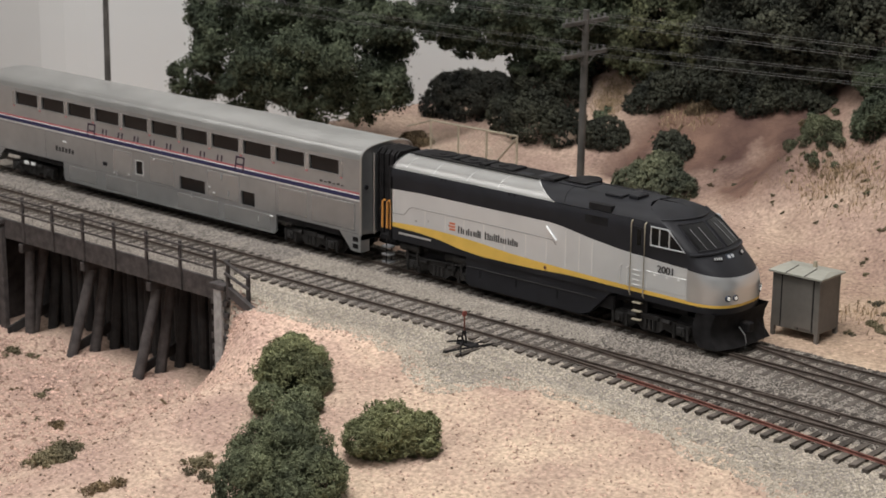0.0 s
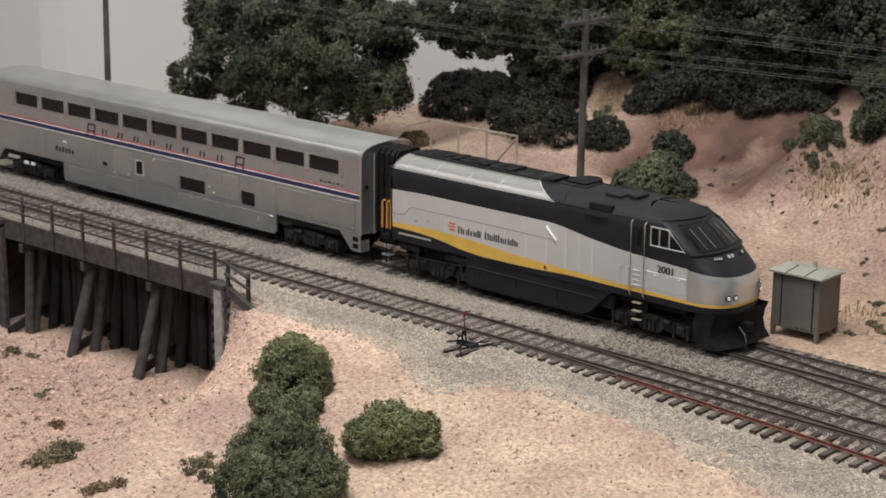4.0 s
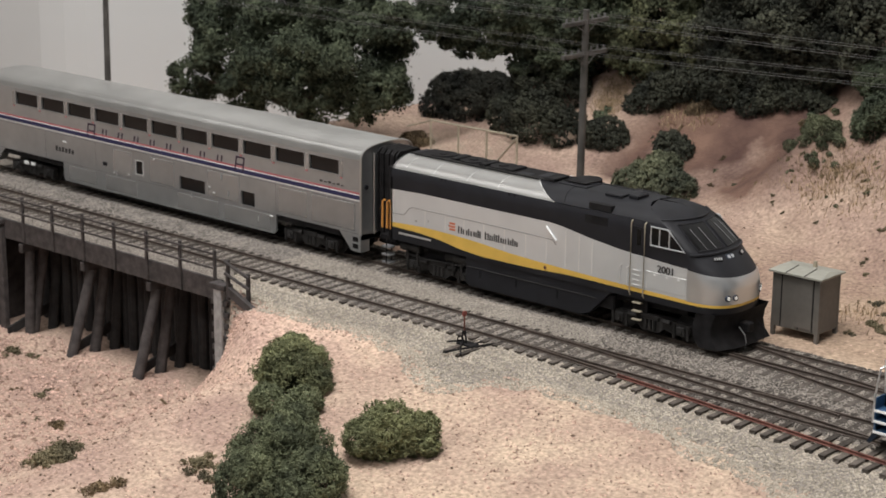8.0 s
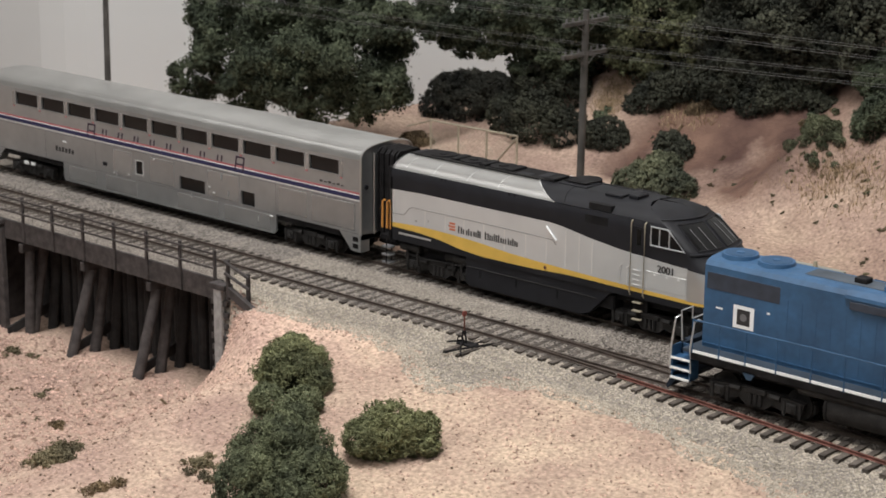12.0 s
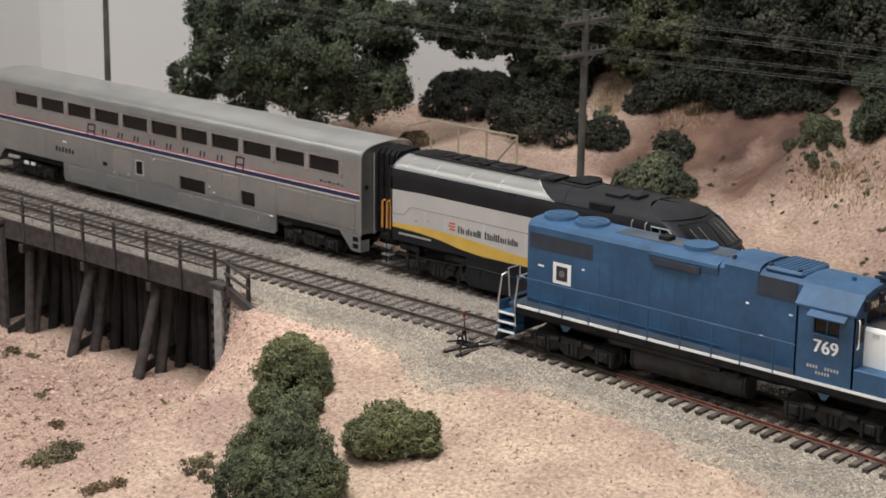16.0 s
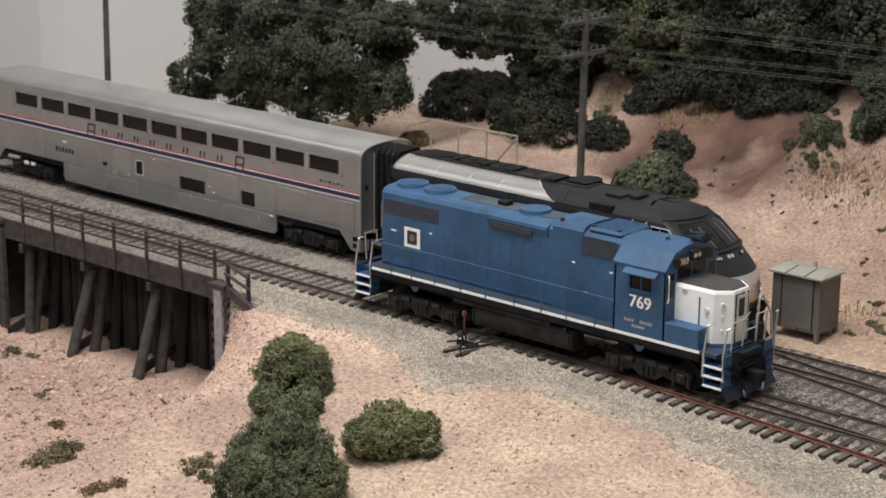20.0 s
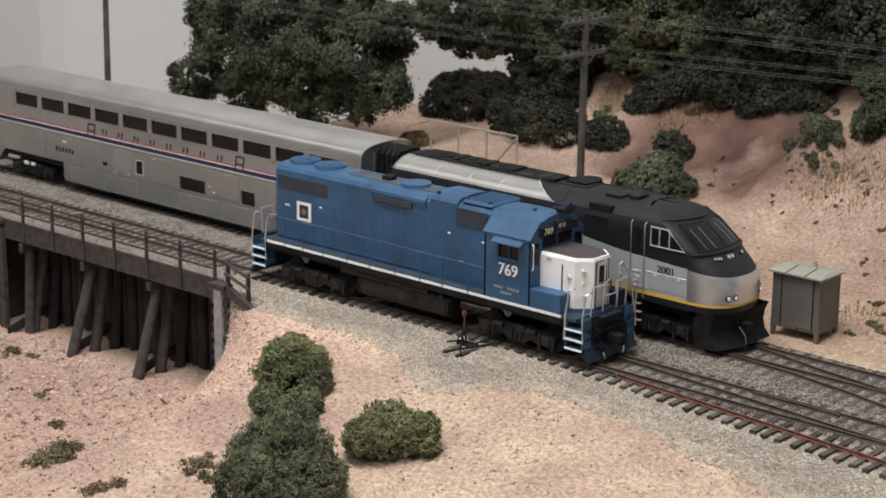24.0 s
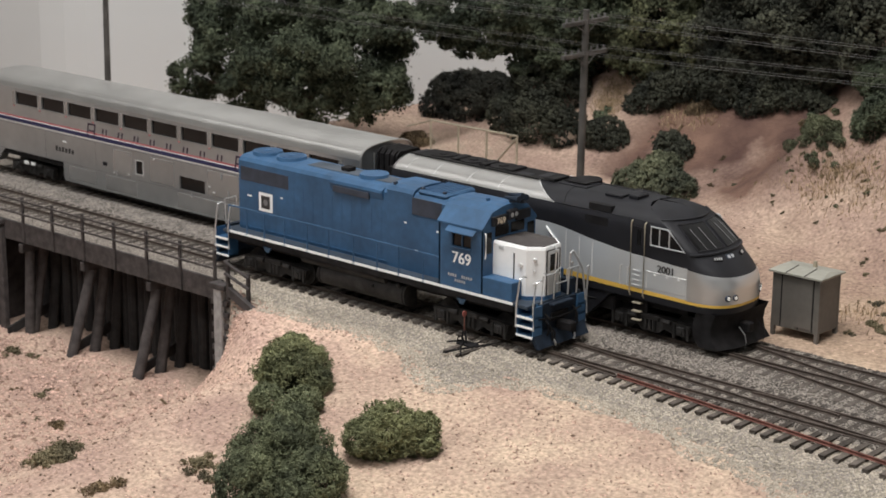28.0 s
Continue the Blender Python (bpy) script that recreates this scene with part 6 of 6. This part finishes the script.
def utility_pole(x, y, z0):
    p = thing("utility_pole", P(x, y, z0), "dark wooden utility pole with two crossarms", "utility pole", "utility poles")
    part("shaft", rod(bmesh.new(), (0, 0, -2), (1.2, 0, 116), 2.1, 12, 1.6), M_POLE, p, smooth=True)
    for z in (110, 94.5):
        arm = part("crossarm", B(-1.2 + z * 0.01, 0.9 + z * 0.01, -17, 17, z - 1, z + 1, bev=0.15), M_POLE, p)
        for k in (-15, -10, 10, 15, -5, 5):
            part("insulator", rod(bmesh.new(), (z * 0.01, k, z + 1), (z * 0.01, k, z + 3), 0.6, 8, 0.4), M_WIRE, arm)
        part("arm_brace", tube(bmesh.new(), [(1.9, 0, z - 6), (1.6, -8, z - 0.6)], 0.3, 5), M_POLE, p)
        part("arm_brace", tube(bmesh.new(), [(1.9, 0, z - 6), (1.6, 8, z - 0.6)], 0.3, 5), M_POLE, p)


def wires(y, z0, xs):
    for z, rise in ((113, 4), (97.5, 13)):
        for k in (-15, -9, 9, 15):
            chain = []
            for a, b in zip(xs, xs[1:]):
                pts = [(a + (b - a) * t / 10, y + k, z0 + z + (rise * (t / 10) if a == 50 else rise if a > 50 else 0) - 4 * (t / 10) * (1 - t / 10)) for t in range(11)]
                chain += pts if not chain else pts[1:]
            solo("overhead_wire", tube(bmesh.new(), chain, 0.085, 4), M_WIRE, "thin pale overhead line wire between poles", "wire", "overhead wires")


def shed():
    s = thing("equipment_shed", P(204.3, 45, -5.0), "small olive grey metal trackside equipment box on legs", "shed")
    part("body", B(-11.5, 11.5, -8.2, 8.2, 4.5, 28.5, bev=0.2), M_SHED, s)
    bm = bmesh.new()
    skin(bm, [[(-13, -9.8, 28.5), (13, -9.8, 28.5), (13, 9.8, 28.5), (-13, 9.8, 28.5)], [(-13, -9.8, 29.3), (13, -9.8, 29.3), (13, 9.8, 29.3), (-13, 9.8, 29.3)],
              [(-11, -0.5, 30.6), (11, -0.5, 30.6), (11, 0.5, 30.6), (-11, 0.5, 30.6)]], closed=True, caps=True)
    part("roof", bm, M_SHEDROOF, s, "pale grey-green shallow roof")
    for x in (-4.4, 4.6):
        part("roof_rib", tube(bmesh.new(), [(x, -9.9, 29.5), (x, 0, 30.8)], 0.25, 5), M_SHED, s)
    part("roof_knob", rod(bmesh.new(), (1, 4.5, 30), (1, 4.5, 32.6), 1.1, 10, 0.8), M_FENCE, s)
    for x in (-11.5, 10.0):
        for y in (-8.3, 6.8):
            part("leg", B(x - 0.1, x + 1.6, y, y + 1.5, -2, 28.4), M_SHED, s)
    for x in (-7.2, 1.5, 8.4):
        part("panel_seam", B(x, x + 0.4, -8.4, -8.2, 5, 28), M_UNDER, s)
    part("door", B(-0.2, 8.2, -8.5, -8.2, 6, 27.4, bev=0.05), M_SHED, s)


def fence():
    f = thing("chain_fence", P(0, 0, 0), "low tan wire mesh fence with posts", "fence")
    pts = [(-112, 155), (-91, 155), (-70, 155), (-48, 155)]
    for x, y in pts:
        part("post", rod(bmesh.new(), (x, y, -5), (x, y, 29.5), 0.7, 6), M_FENCE, f)
    part("top_rail", tube(bmesh.new(), [(x, y, 29.0) for x, y in pts], 0.6, 6), M_FENCE, f)
    for (xa, y), (xb, _) in zip(pts, pts[1:]):
        bm = bmesh.new()
        for k in range(-8, 12):
            for d in (1, -1):
                u0, u1 = xa + k * 2.1, xa + k * 2.1 + d * 30
                pa, pb = Vector((u0, y, -1)), Vector((u1, y, 29))
                ts = [t / 20 for t in range(21) if xa <= u0 + (u1 - u0) * t / 20 <= xb]
                if len(ts) > 1:
                    rod(bm, pa.lerp(pb, ts[0]), pa.lerp(pb, ts[-1]), 0.1, 3)
        part("wire_mesh", bm, M_FENCE, f, "tan woven wire mesh")
    part("side_rail", tube(bmesh.new(), [(-112, 155, 28.8), (-140, 165, 20)], 0.5, 6), M_FENCE, f)
    part("brace", tube(bmesh.new(), [(-48, 155, 28), (-62, 155, 13)], 0.6, 6), M_FENCE, f)


def tuft(x, y, r, material, label, seed, flat=0.45, size=0.8, cover=1.5):
    """A low cushion of ground foam, with a few bits strewn round it."""
    rng = random.Random(seed)
    t = thing("ground_cover_tuft", P(0, 0, 0), label, "ground cover", "tufts of ground cover")
    cl = []
    for k in range(7):
        a, d = rng.uniform(0, 6.3), r * rng.uniform(0.0, 0.85)
        u, v = x + d * math.cos(a), y + d * math.sin(a)
        q = r * rng.uniform(0.25, 0.5)
        cl.append((u, v, ground_z(u, v) + q * 0.15, q))
    leaf_cloud("foam", cl, cover, size, material, t, seed, flat, (0.25, 0.45))


def dry_grass():
    """Thin straw blades standing in loose patches on the bank."""
    rng = np.random.default_rng(9)
    spots = [(-49, 243, 6, 900), (-44, 236, 5, 500), (11, 237, 6, 260), (24, 235, 6, 300), (5, 226, 5, 160), (120, 183, 8, 170), (125, 201, 8, 220), (154, 174, 9, 150), (169, 167, 9, 150),
             (136, 178, 8, 200), (151, 194, 9, 150), (215, 77, 8, 200), (129, 190, 7, 240), (140, 186, 7, 200)]
    pts = np.concatenate([rng.normal((x, y), s, (n, 2)) for x, y, s, n in spots])
    v, f = [], []
    for x, y in pts:
        z = ground_z(x, y) - 0.2
        a, h, lean = rng.uniform(0, 3.14), rng.uniform(1.2, 3.6), rng.normal(0, 0.9, 2)
        c, s, w = math.cos(a), math.sin(a), rng.uniform(0.14, 0.3)
        i = len(v)
        v += [(x - c * w, y - s * w, z), (x + c * w, y + s * w, z), (x + lean[0] + c * w * 0.4, y + lean[1] + s * w * 0.4, z + h), (x + lean[0] - c * w * 0.4, y + lean[1] - s * w * 0.4, z + h)]
        f.append((i, i + 1, i + 2, i + 3))
    me = bpy.data.meshes.new("dry_grass")
    me.from_pydata([(p[0] * MM, p[1] * MM, p[2] * MM) for p in v], [], f)
    me.materials.append(M_DRY)
    tagged(new("dry_grass", me), "dry straw-coloured grass standing on the bank", "grass", kind="stuff")


def ground_cover():
    for i, (x, y, r) in enumerate(((-106, -126, 5.5), (-65, -148, 6), (36, -226, 14), (27, -222, 8), (82, -238, 7), (-166, -101, 5.5), (-154, -96, 3.5), (-54, -96, 2), (100, -205, 7), (-80, -148, 2.2), (-120, -134, 2.5), (108, -212, 5), (46, -231, 6))):
        tuft(x, y, r * 1.2, M_BROWNBUSH if i % 3 == 1 else M_TUFT, "low dull green ground cover tuft on sand", 60 + i, 0.4, 0.55, 0.55)
    for i, (x, y, r) in enumerate(((223, 69, 5), (232, 64, 5), (220, 55, 3.5), (213, 91, 5), (222, 84, 4), (184, 130, 3), (240, 72, 6), (190, 122, 3), (142, 156, 2), (183, 147, 3))):
        tuft(x, y, r, M_TUFT, "sparse olive ground cover tuft beside the hill", 80 + i, 0.35, 0.5, 0.7)
    for i, (x, y, r) in enumerate(((14, 246, 10), (-45, 228, 9), (88, 240, 4))):
        tuft(x, y, r, M_LEAF, "small dark green shrub on the slope", 110 + i, 0.8, 1.1, 2.0)
    rng = random.Random(81)
    for i in range(46):
        t = rng.random()
        x, y = rng.choice(((118, 184), (136, 180), (131, 192), (150, 186), (108, 184), (160, 172), (3, 203), (0, 222), (14, 232), (56, 205))) if t < 0.75 else (rng.uniform(60, 170), rng.uniform(165, 200))
        tuft(x + rng.gauss(0, 6), y + rng.gauss(0, 6), rng.uniform(0.9, 2.4), (M_TUFT, M_SAGEDARK, M_BROWNBUSH)[i % 3], "tiny dull green plant on the slope", 130 + i, 0.7, 0.5, 0.8)
    # dark flecks of debris on the sand
    rng = random.Random(77)
    out = []
    for _ in range(180):
        x, y = rng.uniform(-220, 320), rng.uniform(-260, -80)
        if not in_ballast(x, y):
            out.append((x, y, ground_z(x, y) + 0.2))
    for _ in range(420):
        x, y = rng.uniform(-220, 110), rng.uniform(-260, -78)
        if not in_ballast(x, y):
            out.append((x, y, ground_z(x, y) + 0.1))
    for _ in range(260):
        x, y = rng.uniform(20, 330), rng.uniform(50, 220)
        out.append((x, y, ground_z(x, y) + 0.2))
    specks = []
    while len(specks) < 1100:
        x, y = rng.uniform(110, 330), rng.uniform(-262, -86)
        if not in_ballast(x, y) and rng.random() < 0.35 + 0.65 * smooth01((y + 190) / 90):
            specks.append((x, y, ground_z(x, y) + 0.1))
    scatter("sand_specks", specks, (0.16, 0.34), M_DEBRIS, "fine brown specks in the pale sand", "debris")
    scatter("sand_debris", out, (0.35, 0.95), M_DEBRIS, "dark brown bits of debris on the sand", "debris")


ground_cover()
dry_grass()
foliage()
utility_pole(50, 85, 0.0)
utility_pole(-316, 85, -5.0)
utility_pole(420, 85, 0.0)
wires(85, -0.5, (-720, -316, 50, 420, 790))
shed()
fence()


# ---- what moves ----
def motions():
    """The switcher rolls in backwards, slows and comes almost to rest; its wheels turn with it."""
    rows = [(0, 520.8), (4, 433.5), (8.2, 343.3), (9.5, 315.0), (11, 282.5), (12.5, 248.9), (14.5, 205.5), (16, 173.7), (17, 151.9), (18, 130.5), (19, 110.3), (20, 91.7),
            (21, 73.6), (21.5, 64.7), (22.5, 47.6), (23.5, 31.9), (24, 25.2), (24.5, 19.4), (25, 14.4), (25.5, 10.5), (26, 7.3), (26.5, 4.8), (27, 2.8), (27.5, 1.2), (28, 0.0)]
    walk(GP, [(t, P(-46 + s, TRACK_FRONT, 0)) for t, s in rows])
    turn = [(0.35 * k, lerp_table(rows, 0.35 * k)) for k in range(81)]
    for w, x, r in LOCO_WHEELS:
        walk(w, [(t, P(x, 0, r, 0, math.degrees(s / r), 0)) for t, s in turn])


motions()
